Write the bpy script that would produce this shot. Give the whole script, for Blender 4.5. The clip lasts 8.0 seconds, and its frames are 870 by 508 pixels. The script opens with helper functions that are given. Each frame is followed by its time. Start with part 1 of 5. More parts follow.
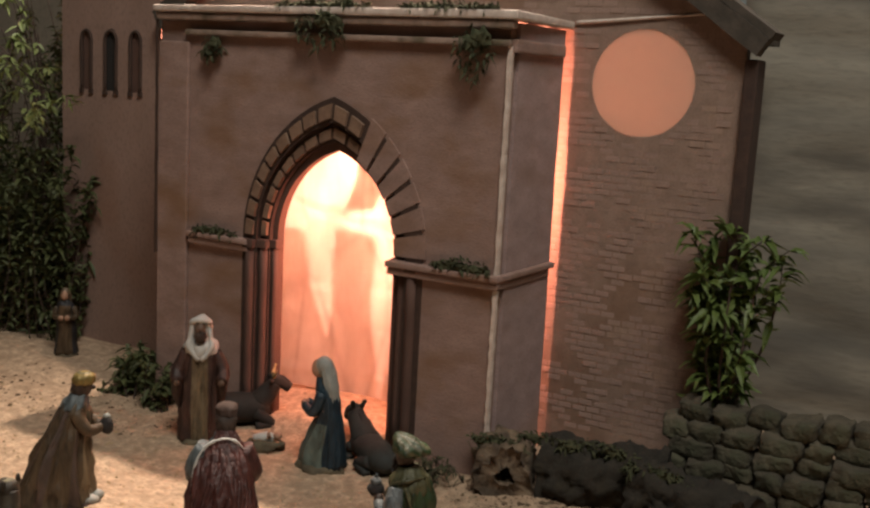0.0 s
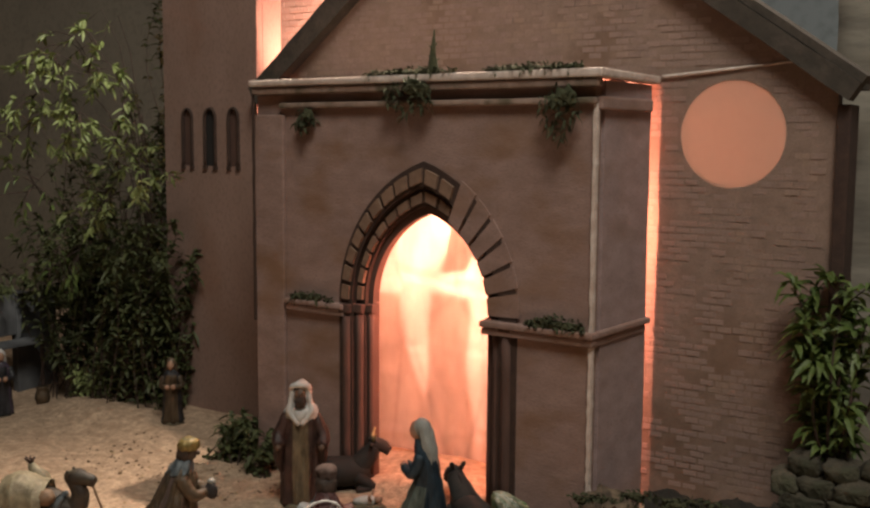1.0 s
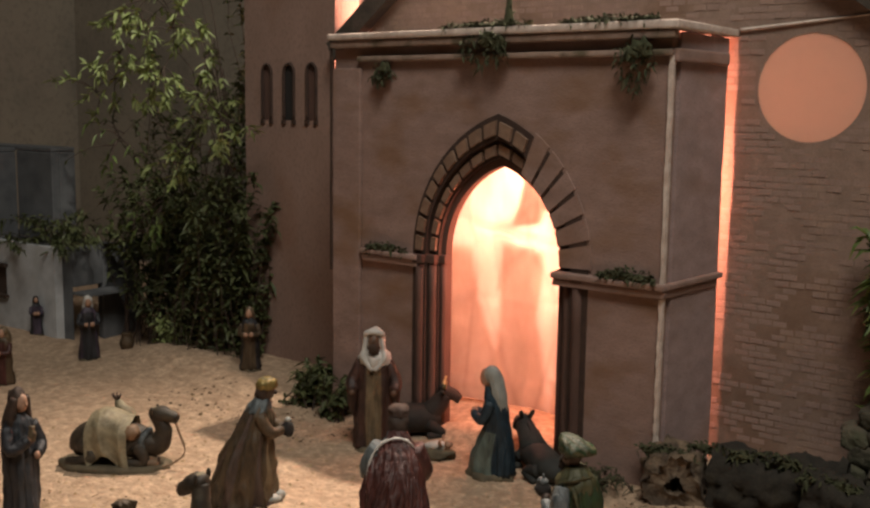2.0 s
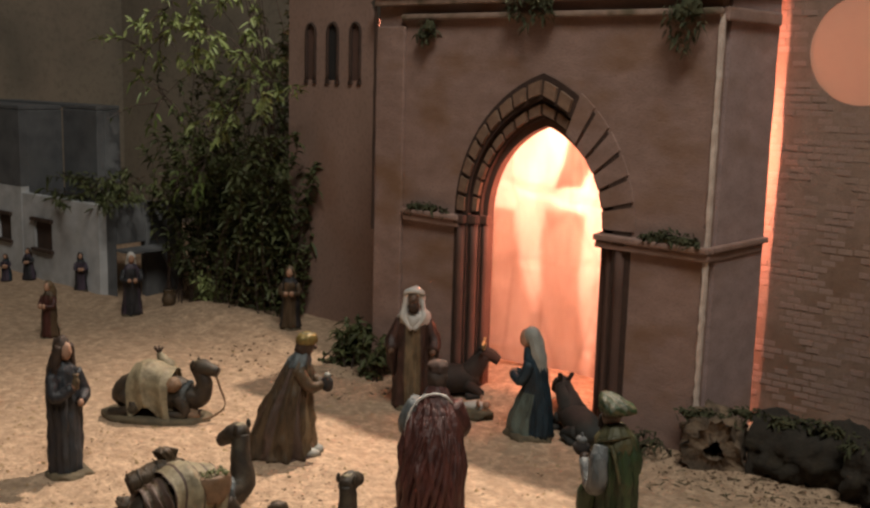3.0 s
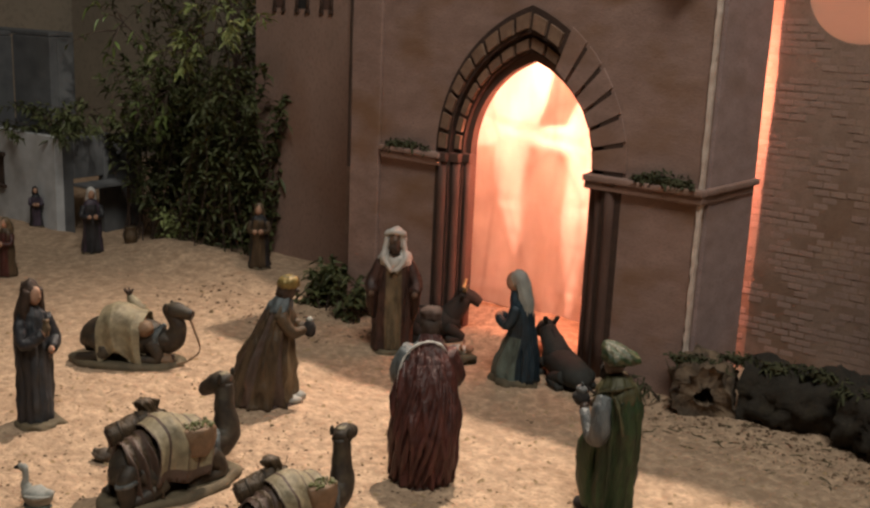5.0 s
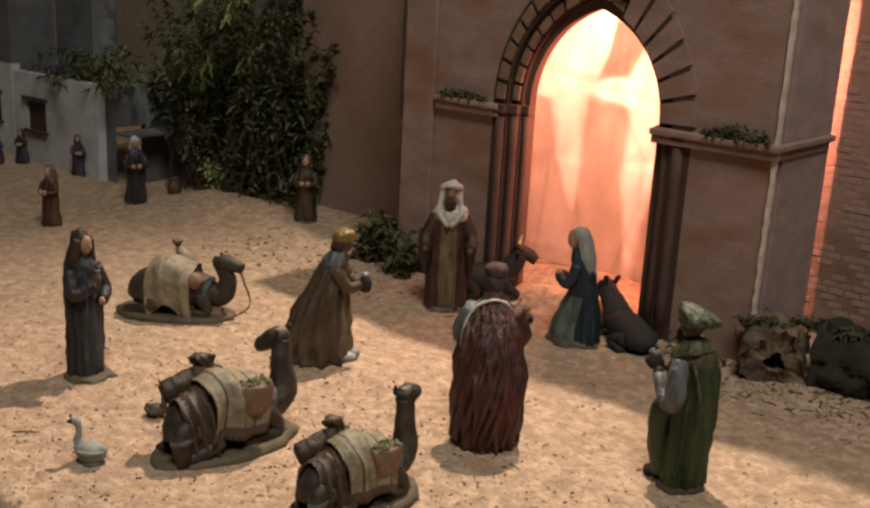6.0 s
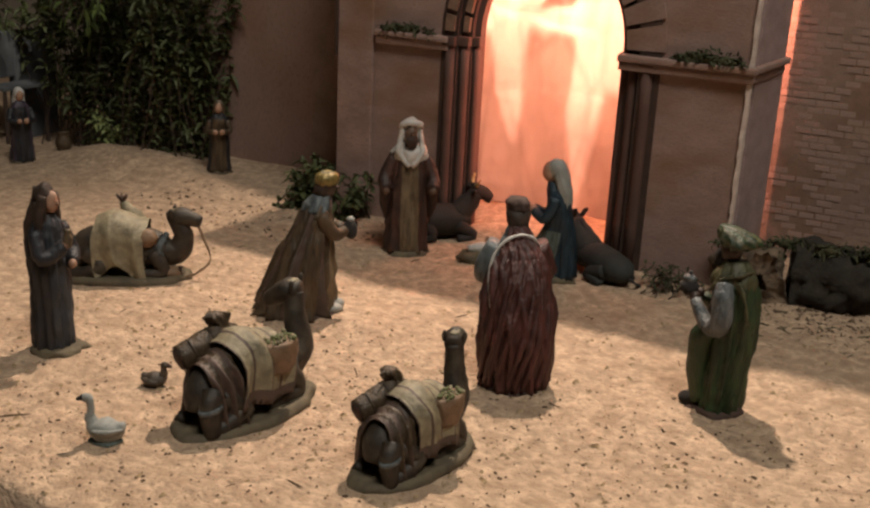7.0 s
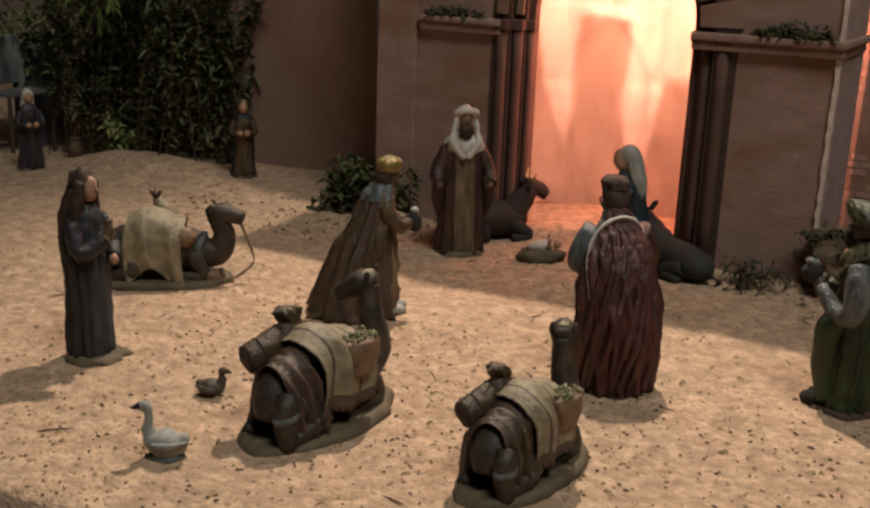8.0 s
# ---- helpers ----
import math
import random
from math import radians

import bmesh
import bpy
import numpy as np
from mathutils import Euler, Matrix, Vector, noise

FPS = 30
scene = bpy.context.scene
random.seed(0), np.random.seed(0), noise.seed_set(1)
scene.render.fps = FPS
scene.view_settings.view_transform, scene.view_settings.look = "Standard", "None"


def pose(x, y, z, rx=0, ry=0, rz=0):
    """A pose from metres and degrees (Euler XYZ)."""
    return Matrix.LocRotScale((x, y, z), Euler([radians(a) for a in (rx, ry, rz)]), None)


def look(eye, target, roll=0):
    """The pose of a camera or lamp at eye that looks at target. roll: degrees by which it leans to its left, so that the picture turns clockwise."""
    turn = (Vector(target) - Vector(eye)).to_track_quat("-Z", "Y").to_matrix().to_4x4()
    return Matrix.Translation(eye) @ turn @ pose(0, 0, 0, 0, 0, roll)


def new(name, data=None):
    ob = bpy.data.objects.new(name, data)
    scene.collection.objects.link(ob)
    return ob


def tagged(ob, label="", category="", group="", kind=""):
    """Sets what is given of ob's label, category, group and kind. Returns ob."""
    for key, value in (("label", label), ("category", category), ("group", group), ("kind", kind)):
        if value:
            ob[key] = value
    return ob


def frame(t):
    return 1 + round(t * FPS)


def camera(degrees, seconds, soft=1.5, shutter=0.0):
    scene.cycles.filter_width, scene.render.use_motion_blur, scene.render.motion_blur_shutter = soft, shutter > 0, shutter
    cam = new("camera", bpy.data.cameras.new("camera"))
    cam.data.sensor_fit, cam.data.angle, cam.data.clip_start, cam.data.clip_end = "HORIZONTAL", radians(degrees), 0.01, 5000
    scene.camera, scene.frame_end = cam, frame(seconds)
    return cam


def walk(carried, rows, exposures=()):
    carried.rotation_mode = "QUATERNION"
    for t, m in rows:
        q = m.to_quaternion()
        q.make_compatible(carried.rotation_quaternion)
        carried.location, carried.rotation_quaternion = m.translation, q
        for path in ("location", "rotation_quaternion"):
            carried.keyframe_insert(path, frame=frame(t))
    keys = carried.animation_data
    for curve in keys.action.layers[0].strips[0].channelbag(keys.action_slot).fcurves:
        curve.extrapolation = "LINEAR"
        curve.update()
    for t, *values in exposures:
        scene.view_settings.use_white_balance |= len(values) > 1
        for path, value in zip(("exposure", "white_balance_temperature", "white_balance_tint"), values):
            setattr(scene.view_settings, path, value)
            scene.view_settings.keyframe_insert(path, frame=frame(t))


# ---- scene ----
cam = camera(45.1, 8.0, soft=2.4)
PATH = [
    (0, (0.409, -0.866, 0.378), (-0.539, 0.864, 0.047), 3.1),
    (0.5, (0.412, -0.868, 0.376), (-0.625, 0.817, 0.083), 2.4),
    (1, (0.417, -0.869, 0.375), (-0.702, 0.775, 0.16), 0.4),
    (1.5, (0.421, -0.877, 0.372), (-0.769, 0.716, 0.157), 0.5),
    (2, (0.428, -0.884, 0.361), (-0.797, 0.671, 0.082), 0.8),
    (3.5, (0.424, -0.882, 0.346), (-0.861, 0.609, -0.004), 1.6),
    (4, (0.434, -0.876, 0.344), (-0.82, 0.634, -0.043), 1.7),
    (5.5, (0.346, -0.877, 0.35), (-0.824, 0.667, -0.145), 2.4),
    (6, (0.333, -0.867, 0.337), (-0.875, 0.633, -0.203), 3.0),
    (6.5, (0.265, -0.886, 0.326), (-0.754, 0.74, -0.239), 2.6),
    (7, (0.193, -0.915, 0.308), (-0.703, 0.766, -0.301), 2.8),
    (7.5, (0.155, -0.907, 0.282), (-0.736, 0.783, -0.31), 3.3),
    (8, (0.105, -0.884, 0.257), (-0.773, 0.825, -0.298), 2.1),
]
walk(cam, [(t, look(eye, target, roll)) for t, eye, target, roll in PATH], [(0, 0.10), (1.0, 0.04), (2.0, 0.0), (6.5, 0.0), (7.0, -0.05), (7.5, -0.15), (8.0, -0.25)])

# ---- light ----
world = bpy.data.worlds.new("room_air")
world.use_nodes = True
world.node_tree.nodes["Background"].inputs[0].default_value = (0.9, 0.85, 0.8, 1)
world.node_tree.nodes["Background"].inputs[1].default_value = 0.02
scene.world = world


def lamp(name, kind, m, power, colour, size, spot=0, blend=0.3):
    d = bpy.data.lights.new(name, kind)
    d.energy, d.color = power, colour
    if kind == "AREA":
        d.size = size
    else:
        d.shadow_soft_size = size
    if kind == "SPOT":
        d.spot_size, d.spot_blend = radians(spot), blend
    ob = new(name, d)
    ob.matrix_world = m
    return ob


lamp("ceiling_spot", "SPOT", look((-0.34, 0.23, 1.10), (0.03, -0.43, 0.0)), 77, (1.0, 0.825, 0.67), 0.013, 84, 1.0)
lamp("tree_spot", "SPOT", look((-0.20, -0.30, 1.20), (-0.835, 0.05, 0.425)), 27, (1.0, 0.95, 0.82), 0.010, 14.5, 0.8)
lamp("room_lamp", "AREA", look((0.75, -1.0, 2.2), (-0.1, -0.1, 0.15)), 32, (1.0, 0.975, 0.885), 0.8)
lamp("door_bulb", "POINT", pose(-0.205, 0.262, 0.305), 10.5, (1.0, 0.46, 0.325), 0.02)
lamp("porch_bulb", "POINT", pose(-0.064, 0.034, 0.285), 4.4, (1.0, 0.38, 0.25), 0.005)
lamp("nave_bulb", "POINT", pose(-0.47, 0.180, 0.47), 2.4, (1.0, 0.52, 0.40), 0.015)
lamp("window_bulb", "POINT", pose(0.055, 0.270, 0.385), 0.60, (1.0, 0.43, 0.28), 0.015)

# ---- materials ----


def mat(name, a, b, scale=60, rough=0.85, bump=0.3, stain=None, amount=0.5, metal=0.0, fine=700, random_tint=0.0, coarse=9, stretch=(1, 1, 1), translucent=0.0, relief=1.0, speck=0.55):
    m = bpy.data.materials.new(name)
    m.use_nodes = True
    n, l = m.node_tree.nodes, m.node_tree.links
    p = n["Principled BSDF"]
    tc, mp = n.new("ShaderNodeTexCoord"), n.new("ShaderNodeMapping")
    mp.inputs["Scale"].default_value = stretch
    l.new(tc.outputs["Object"], mp.inputs[0])

    def noise_tex(s, detail=6):
        t = n.new("ShaderNodeTexNoise")
        t.inputs["Scale"].default_value, t.inputs["Detail"].default_value = s, detail
        l.new(mp.outputs[0], t.inputs["Vector"])
        return t

    def ramp(src, lo, hi):
        r = n.new("ShaderNodeMapRange")
        r.inputs[1].default_value, r.inputs[2].default_value = lo, hi
        l.new(src, r.inputs[0])
        return r.outputs[0]

    def mix(fac, c, d):
        x = n.new("ShaderNodeMix")
        x.data_type = "RGBA"
        for sock, v in ((x.inputs[0], fac), (x.inputs[6], c), (x.inputs[7], d)):
            if isinstance(v, (tuple, list)):
                sock.default_value = (*v, 1)
            else:
                l.new(v, sock)
        return x.outputs[2]

    mid, small, big = noise_tex(scale), noise_tex(fine, 3), noise_tex(coarse, 4)
    c = mix(ramp(mid.outputs[0], 0.3, 0.7), a, b)
    dark = tuple(v * 0.55 for v in a)
    g = n.new("ShaderNodeMath")
    g.operation = "MULTIPLY"
    g.inputs[1].default_value = speck
    l.new(ramp(small.outputs[0], 0.48, 0.75), g.inputs[0])
    c = mix(g.outputs[0], c, dark)
    if stain:
        g2 = n.new("ShaderNodeMath")
        g2.operation = "MULTIPLY"
        g2.inputs[1].default_value = amount
        l.new(ramp(big.outputs[0], 0.5, 0.68), g2.inputs[0])
        c = mix(g2.outputs[0], c, stain)
    if random_tint:
        oi, hs = n.new("ShaderNodeObjectInfo"), n.new("ShaderNodeHueSaturation")
        r = n.new("ShaderNodeMapRange")
        r.inputs[3].default_value, r.inputs[4].default_value = 1 - random_tint, 1 + random_tint
        l.new(oi.outputs["Random"], r.inputs[0])
        l.new(r.outputs[0], hs.inputs["Value"])
        l.new(c, hs.inputs["Color"])
        c = hs.outputs[0]
    l.new(c, p.inputs["Base Color"])
    p.inputs["Roughness"].default_value, p.inputs["Metallic"].default_value = rough, metal
    b1, b2 = n.new("ShaderNodeBump"), n.new("ShaderNodeBump")
    b1.inputs["Strength"].default_value, b1.inputs["Distance"].default_value = bump, 0.002 * relief
    b2.inputs["Strength"].default_value, b2.inputs["Distance"].default_value = bump, 0.0008 * relief
    l.new(mid.outputs[0], b1.inputs["Height"])
    l.new(small.outputs[0], b2.inputs["Height"])
    l.new(b1.outputs[0], b2.inputs["Normal"])
    l.new(b2.outputs[0], p.inputs["Normal"])
    if translucent:
        t, ms = n.new("ShaderNodeBsdfTranslucent"), n.new("ShaderNodeMixShader")
        l.new(c, t.inputs["Color"])
        ms.inputs[0].default_value = translucent
        l.new(p.outputs[0], ms.inputs[1])
        l.new(t.outputs[0], ms.inputs[2])
        l.new(ms.outputs[0], n["Material Output"].inputs[0])
    return m


def paint(name, c):
    """Hand-brushed cast paint: streaks along the drapery, lighter dry-brushed touches."""
    return mat(name, c, tuple(0.28 * v for v in c), 230, 0.52, 0.6, tuple(min(0.8, 1.6 * v) for v in c), 0.6, fine=520, coarse=110, stretch=(1, 1, 0.3), relief=1.4, speck=0.5)


SAND = mat("sand", (0.61, 0.425, 0.285), (0.34, 0.228, 0.15), 110, 0.95, 1.0, (0.32, 0.21, 0.132), 0.7, fine=260, coarse=62, relief=2.3, speck=1.0)
PLASTER = mat("rose_plaster", (0.348, 0.226, 0.188), (0.252, 0.158, 0.128), 35, 0.92, 0.4, (0.215, 0.112, 0.058), 0.8, fine=300, coarse=11, stretch=(1, 1, 1.8))
TOWER = mat("tower_plaster", (0.325, 0.205, 0.162), (0.265, 0.165, 0.128), 22, 0.92, 0.3, (0.20, 0.085, 0.04), 0.5, fine=260, coarse=9, stretch=(1, 1, 0.6))
BRICK = mat("small_brick", (0.345, 0.232, 0.188), (0.274, 0.182, 0.147), 90, 0.93, 0.4, (0.36, 0.24, 0.15), 0.4, random_tint=0.06, coarse=25)
MORTAR = mat("brick_mortar", (0.312, 0.211, 0.164), (0.245, 0.163, 0.125), 70, 0.95, 0.4, (0.16, 0.08, 0.04), 0.5)
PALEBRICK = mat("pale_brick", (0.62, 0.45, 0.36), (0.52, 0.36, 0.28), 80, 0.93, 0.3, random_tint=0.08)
# rose plaster made paler and greyer for the cool light on the side panel
SIDE = mat("cool_lit_rose_plaster", (0.40, 0.285, 0.265), (0.30, 0.21, 0.195), 35, 0.92, 0.35, (0.24, 0.15, 0.11), 0.5, fine=300, coarse=11, stretch=(1, 1, 1.8))
CORNICE = mat("stained_cornice_plaster", (0.37, 0.255, 0.20), (0.25, 0.165, 0.125), 60, 0.92, 0.6, (0.085, 0.07, 0.035), 0.8, fine=260, coarse=38, relief=1.6)
RAWLIT = mat("raw_and_lit_plaster_edge", (0.76, 0.64, 0.56), (0.58, 0.45, 0.38), 120, 0.9, 0.5, (0.42, 0.27, 0.20), 0.4, coarse=40)
STONE = mat("arch_stone", (0.26, 0.16, 0.105), (0.18, 0.105, 0.07), 110, 0.9, 0.45, random_tint=0.15)
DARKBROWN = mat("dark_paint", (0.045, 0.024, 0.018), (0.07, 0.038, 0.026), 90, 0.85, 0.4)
COLUMN = mat("column_paint", (0.13, 0.068, 0.05), (0.085, 0.045, 0.034), 60, 0.85, 0.4, stretch=(1, 1, 0.3))
ROOF = mat("roof_board", (0.05, 0.04, 0.03), (0.085, 0.065, 0.05), 60, 0.9, 0.5, fine=250)
PAPER = mat("crumpled_paper", (0.84, 0.79, 0.73), (0.60, 0.53, 0.47), 13, 0.9, 0.05, (0.60, 0.53, 0.48), 0.5, coarse=16, fine=60, translucent=0.62, speck=0.04, stretch=(1.6, 1, 0.7))
TISSUE = mat("thin_paper", (0.93, 0.90, 0.87), (0.86, 0.82, 0.78), 13, 0.9, 0.05, fine=60, translucent=0.90, speck=0.02)
# crease shading put into the paper's colour, darker along the cell edges
nt = PAPER.node_tree
vor, rmp, mixc = nt.nodes.new("ShaderNodeTexVoronoi"), nt.nodes.new("ShaderNodeMapRange"), nt.nodes.new("ShaderNodeMix")
vor.feature, vor.inputs["Scale"].default_value, vor.inputs["Randomness"].default_value = "DISTANCE_TO_EDGE", 9, 0.9
rmp.inputs[1].default_value, rmp.inputs[2].default_value, rmp.inputs[3].default_value, rmp.inputs[4].default_value = 0.0, 0.07, 0.34, 0.0
mixc.data_type, mixc.inputs[7].default_value = "RGBA", (0.46, 0.38, 0.33, 1)
paper_shader = nt.nodes["Principled BSDF"]
source = paper_shader.inputs["Base Color"].links[0].from_socket
nt.links.new(nt.nodes["Mapping"].outputs[0], vor.inputs["Vector"])
nt.links.new(vor.outputs["Distance"], rmp.inputs[0])
nt.links.new(rmp.outputs[0], mixc.inputs[0])
nt.links.new(source, mixc.inputs[6])
nt.links.new(mixc.outputs[2], paper_shader.inputs["Base Color"])
nt.links.new(mixc.outputs[2], nt.nodes["Translucent BSDF"].inputs["Color"])
DISC = mat("round_paper", (0.80, 0.66, 0.55), (0.77, 0.62, 0.51), 5, 0.9, 0.05, fine=80, translucent=0.6, speck=0.05)
MOSS = mat("dried_moss", (0.040, 0.046, 0.020), (0.075, 0.070, 0.032), 120, 0.95, 0.6)
LEAF = mat("leaf_green", (0.23, 0.28, 0.085), (0.38, 0.42, 0.18), 50, 0.5, 0.1, translucent=0.25)
LEAFMID = mat("leaf_mid_green", (0.080, 0.125, 0.026), (0.15, 0.19, 0.050), 50, 0.55, 0.1, translucent=0.2)
LEAFDARK = mat("leaf_dark", (0.056, 0.066, 0.022), (0.105, 0.115, 0.040), 50, 0.6, 0.1, translucent=0.15)
BARK = mat("cork_bark", (0.034, 0.026, 0.018), (0.016, 0.013, 0.009), 70, 0.95, 1.0, (0.062, 0.048, 0.028), 0.5, fine=280, coarse=30)
ROCK = mat("grey_rock", (0.105, 0.084, 0.056), (0.046, 0.037, 0.025), 75, 0.95, 1.0, (0.06, 0.065, 0.035), 0.7, relief=2.5, fine=240, coarse=24, random_tint=0.25)
TANBARK = mat("pale_cork_bark", (0.215, 0.148, 0.095), (0.055, 0.037, 0.025), 95, 0.95, 1.0, (0.05, 0.036, 0.025), 0.6, relief=2.0, fine=280, coarse=45)
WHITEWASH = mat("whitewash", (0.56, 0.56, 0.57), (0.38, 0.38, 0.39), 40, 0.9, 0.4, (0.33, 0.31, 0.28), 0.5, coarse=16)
# darkened whitewash: the shade on the house is put into its colour
SHADEWASH = mat("whitewash_in_shade", (0.125, 0.125, 0.13), (0.075, 0.075, 0.08), 40, 0.92, 0.4, (0.10, 0.10, 0.10), 0.5, coarse=16)
DARKWOOD = mat("dark_wood", (0.07, 0.04, 0.028), (0.045, 0.027, 0.02), 60, 0.8, 0.4)
BACKCLOTH = mat("backdrop_board", (0.30, 0.25, 0.19), (0.24, 0.20, 0.155), 8, 0.95, 0.3, (0.09, 0.08, 0.065), 0.6, coarse=3, fine=90)
STRATA = mat("painted_strata", (0.30, 0.265, 0.21), (0.19, 0.17, 0.14), 14, 0.95, 0.5, (0.08, 0.07, 0.06), 0.6, coarse=7, fine=120, stretch=(0.5, 0.5, 2.2))
SKYBOARD = mat("grey_blue_board", (0.26, 0.28, 0.28), (0.22, 0.235, 0.24), 5, 0.95, 0.1, coarse=2, fine=60)
CLOTH = mat("red_cloth", (0.10, 0.012, 0.014), (0.07, 0.008, 0.01), 40, 0.9, 0.4)
ROOMWALL = mat("room_wall", (0.36, 0.345, 0.32), (0.32, 0.305, 0.285), 3, 0.9, 0.1, coarse=1, fine=40)
ROOMFLOOR = mat("room_floor", (0.22, 0.17, 0.13), (0.18, 0.14, 0.11), 4, 0.6, 0.1, coarse=1, fine=40)
SKIN = mat("painted_skin", (0.42, 0.24, 0.16), (0.34, 0.19, 0.12), 120, 0.6, 0.2)
DARKSKIN = mat("painted_dark_skin", (0.07, 0.04, 0.028), (0.05, 0.03, 0.02), 120, 0.5, 0.2)
HAIR = mat("painted_hair", (0.06, 0.032, 0.02), (0.03, 0.018, 0.012), 200, 0.7, 0.6)
WHITE = mat("painted_white", (0.60, 0.57, 0.53), (0.46, 0.44, 0.41), 90, 0.6, 0.3, (0.42, 0.38, 0.33), 0.4, coarse=60)
MAROON = paint("painted_maroon", (0.058, 0.025, 0.018))
TAN = paint("painted_tan", (0.165, 0.115, 0.065))
BLUE = paint("painted_blue", (0.017, 0.036, 0.052))
PALEGREEN = paint("painted_pale_green", (0.12, 0.15, 0.13))
PALEVEIL = mat("painted_pale_veil", (0.36, 0.35, 0.31), (0.24, 0.24, 0.22), 90, 0.55, 0.3)
RED = paint("painted_red", (0.088, 0.025, 0.019))
GREYBLUE = paint("painted_grey_blue", (0.1248, 0.1404, 0.1443))
GREEN = paint("painted_green", (0.029, 0.054, 0.018))
SILVER = mat("painted_silver", (0.19, 0.20, 0.20), (0.060, 0.068, 0.072), 170, 0.45, 0.9, metal=0.1, stretch=(1, 1, 0.35), relief=1.8)
GOLD = mat("painted_gold", (0.30, 0.22, 0.07), (0.16, 0.11, 0.035), 160, 0.45, 0.5, metal=0.3)
BROWN = paint("painted_brown", (0.0897, 0.0562, 0.0296))
SLATE = paint("painted_slate", (0.026, 0.025, 0.029))
DULLBLUE = paint("painted_dull_blue", (0.052, 0.056, 0.064))
OLIVE = paint("painted_olive", (0.095, 0.088, 0.040))
BRONZE = paint("painted_tanned_skin", (0.17, 0.095, 0.06))
BASEMAT = mat("figurine_base", (0.15, 0.115, 0.068), (0.075, 0.058, 0.036), 90, 0.8, 0.5)
CAMEL = mat("painted_camel", (0.050, 0.033, 0.020), (0.014, 0.010, 0.0065), 130, 0.6, 0.4, (0.10, 0.08, 0.05), 0.4, coarse=80, relief=0.8)
SADDLE = mat("painted_saddle_cloth", (0.34, 0.285, 0.18), (0.15, 0.122, 0.075), 100, 0.6, 0.5, (0.11, 0.085, 0.055), 0.45, coarse=60)
SADDLEDARK = mat("painted_dark_stripe", (0.10, 0.06, 0.045), (0.06, 0.04, 0.03), 100, 0.6, 0.3)
BASKET = mat("painted_basket", (0.24, 0.145, 0.085), (0.15, 0.09, 0.05), 160, 0.6, 0.5)
GREENS = mat("painted_greens", (0.17, 0.18, 0.07), (0.10, 0.105, 0.04), 200, 0.6, 0.5)
OX = mat("painted_ox", (0.028, 0.020, 0.015), (0.017, 0.012, 0.010), 90, 0.8, 0.3)
DONKEY = mat("painted_donkey", (0.028, 0.028, 0.025), (0.015, 0.015, 0.013), 90, 0.8, 0.3, (0.06, 0.06, 0.05), 0.4, coarse=50)
GOOSE = mat("painted_goose", (0.36, 0.35, 0.32), (0.22, 0.23, 0.21), 120, 0.6, 0.3, (0.20, 0.20, 0.17), 0.5, coarse=60)
DUCK = mat("painted_duck", (0.085, 0.06, 0.04), (0.05, 0.038, 0.028), 150, 0.6, 0.3)
STRAW = mat("straw", (0.42, 0.31, 0.14), (0.30, 0.21, 0.09), 150, 0.9, 0.5)
DEBRIS = mat("dark_debris", (0.19, 0.12, 0.07), (0.09, 0.055, 0.035), 100, 0.95, 0.3)
LIGHTDEBRIS = mat("light_grit", (0.45, 0.32, 0.18), (0.35, 0.24, 0.14), 100, 0.95, 0.3)
BLACK = mat("dark_inside", (0.020, 0.017, 0.016), (0.028, 0.023, 0.021), 60, 0.95, 0.1)
PURPLE = paint("painted_purple", (0.07, 0.05, 0.075))

# ---- mesh helpers ----


def obj(name, bm, materials, parent=None, label="", smooth=False):
    me = bpy.data.meshes.new(name)
    bm.normal_update()
    bm.to_mesh(me)
    bm.free()
    for m in materials if isinstance(materials, (list, tuple)) else [materials]:
        me.materials.append(m)
    if smooth:
        me.polygons.foreach_set("use_smooth", [True] * len(me.polygons))
    ob = new(name, me)
    if parent:
        ob.parent = parent
    if label:
        ob["label"] = label
    return ob


def part(name, bm, material, parent, label="", smooth=False):
    return obj(name, bm, material, parent, label, smooth)


def box(bm, x0, x1, y0, y1, z0, z1, bevel=0.0, mi=0, jitter=0.0):
    r = bmesh.ops.create_cube(bm, size=1, matrix=Matrix.Translation(((x0 + x1) / 2, (y0 + y1) / 2, (z0 + z1) / 2)) @ Matrix.Diagonal((x1 - x0, y1 - y0, z1 - z0, 1)))
    vs = r["verts"]
    fs = list({f for v in vs for f in v.link_faces})
    if jitter:
        for v in vs:
            v.co += Vector((random.uniform(-jitter, jitter), random.uniform(-jitter, jitter), random.uniform(-jitter, jitter)))
    for f in fs:
        f.material_index = mi
    if bevel:
        es = list({e for v in vs for e in v.link_edges})
        r = bmesh.ops.bevel(bm, geom=es, offset=bevel, segments=2, affect="EDGES", profile=0.6)
        for f in r["faces"]:
            f.material_index = mi
    return bm


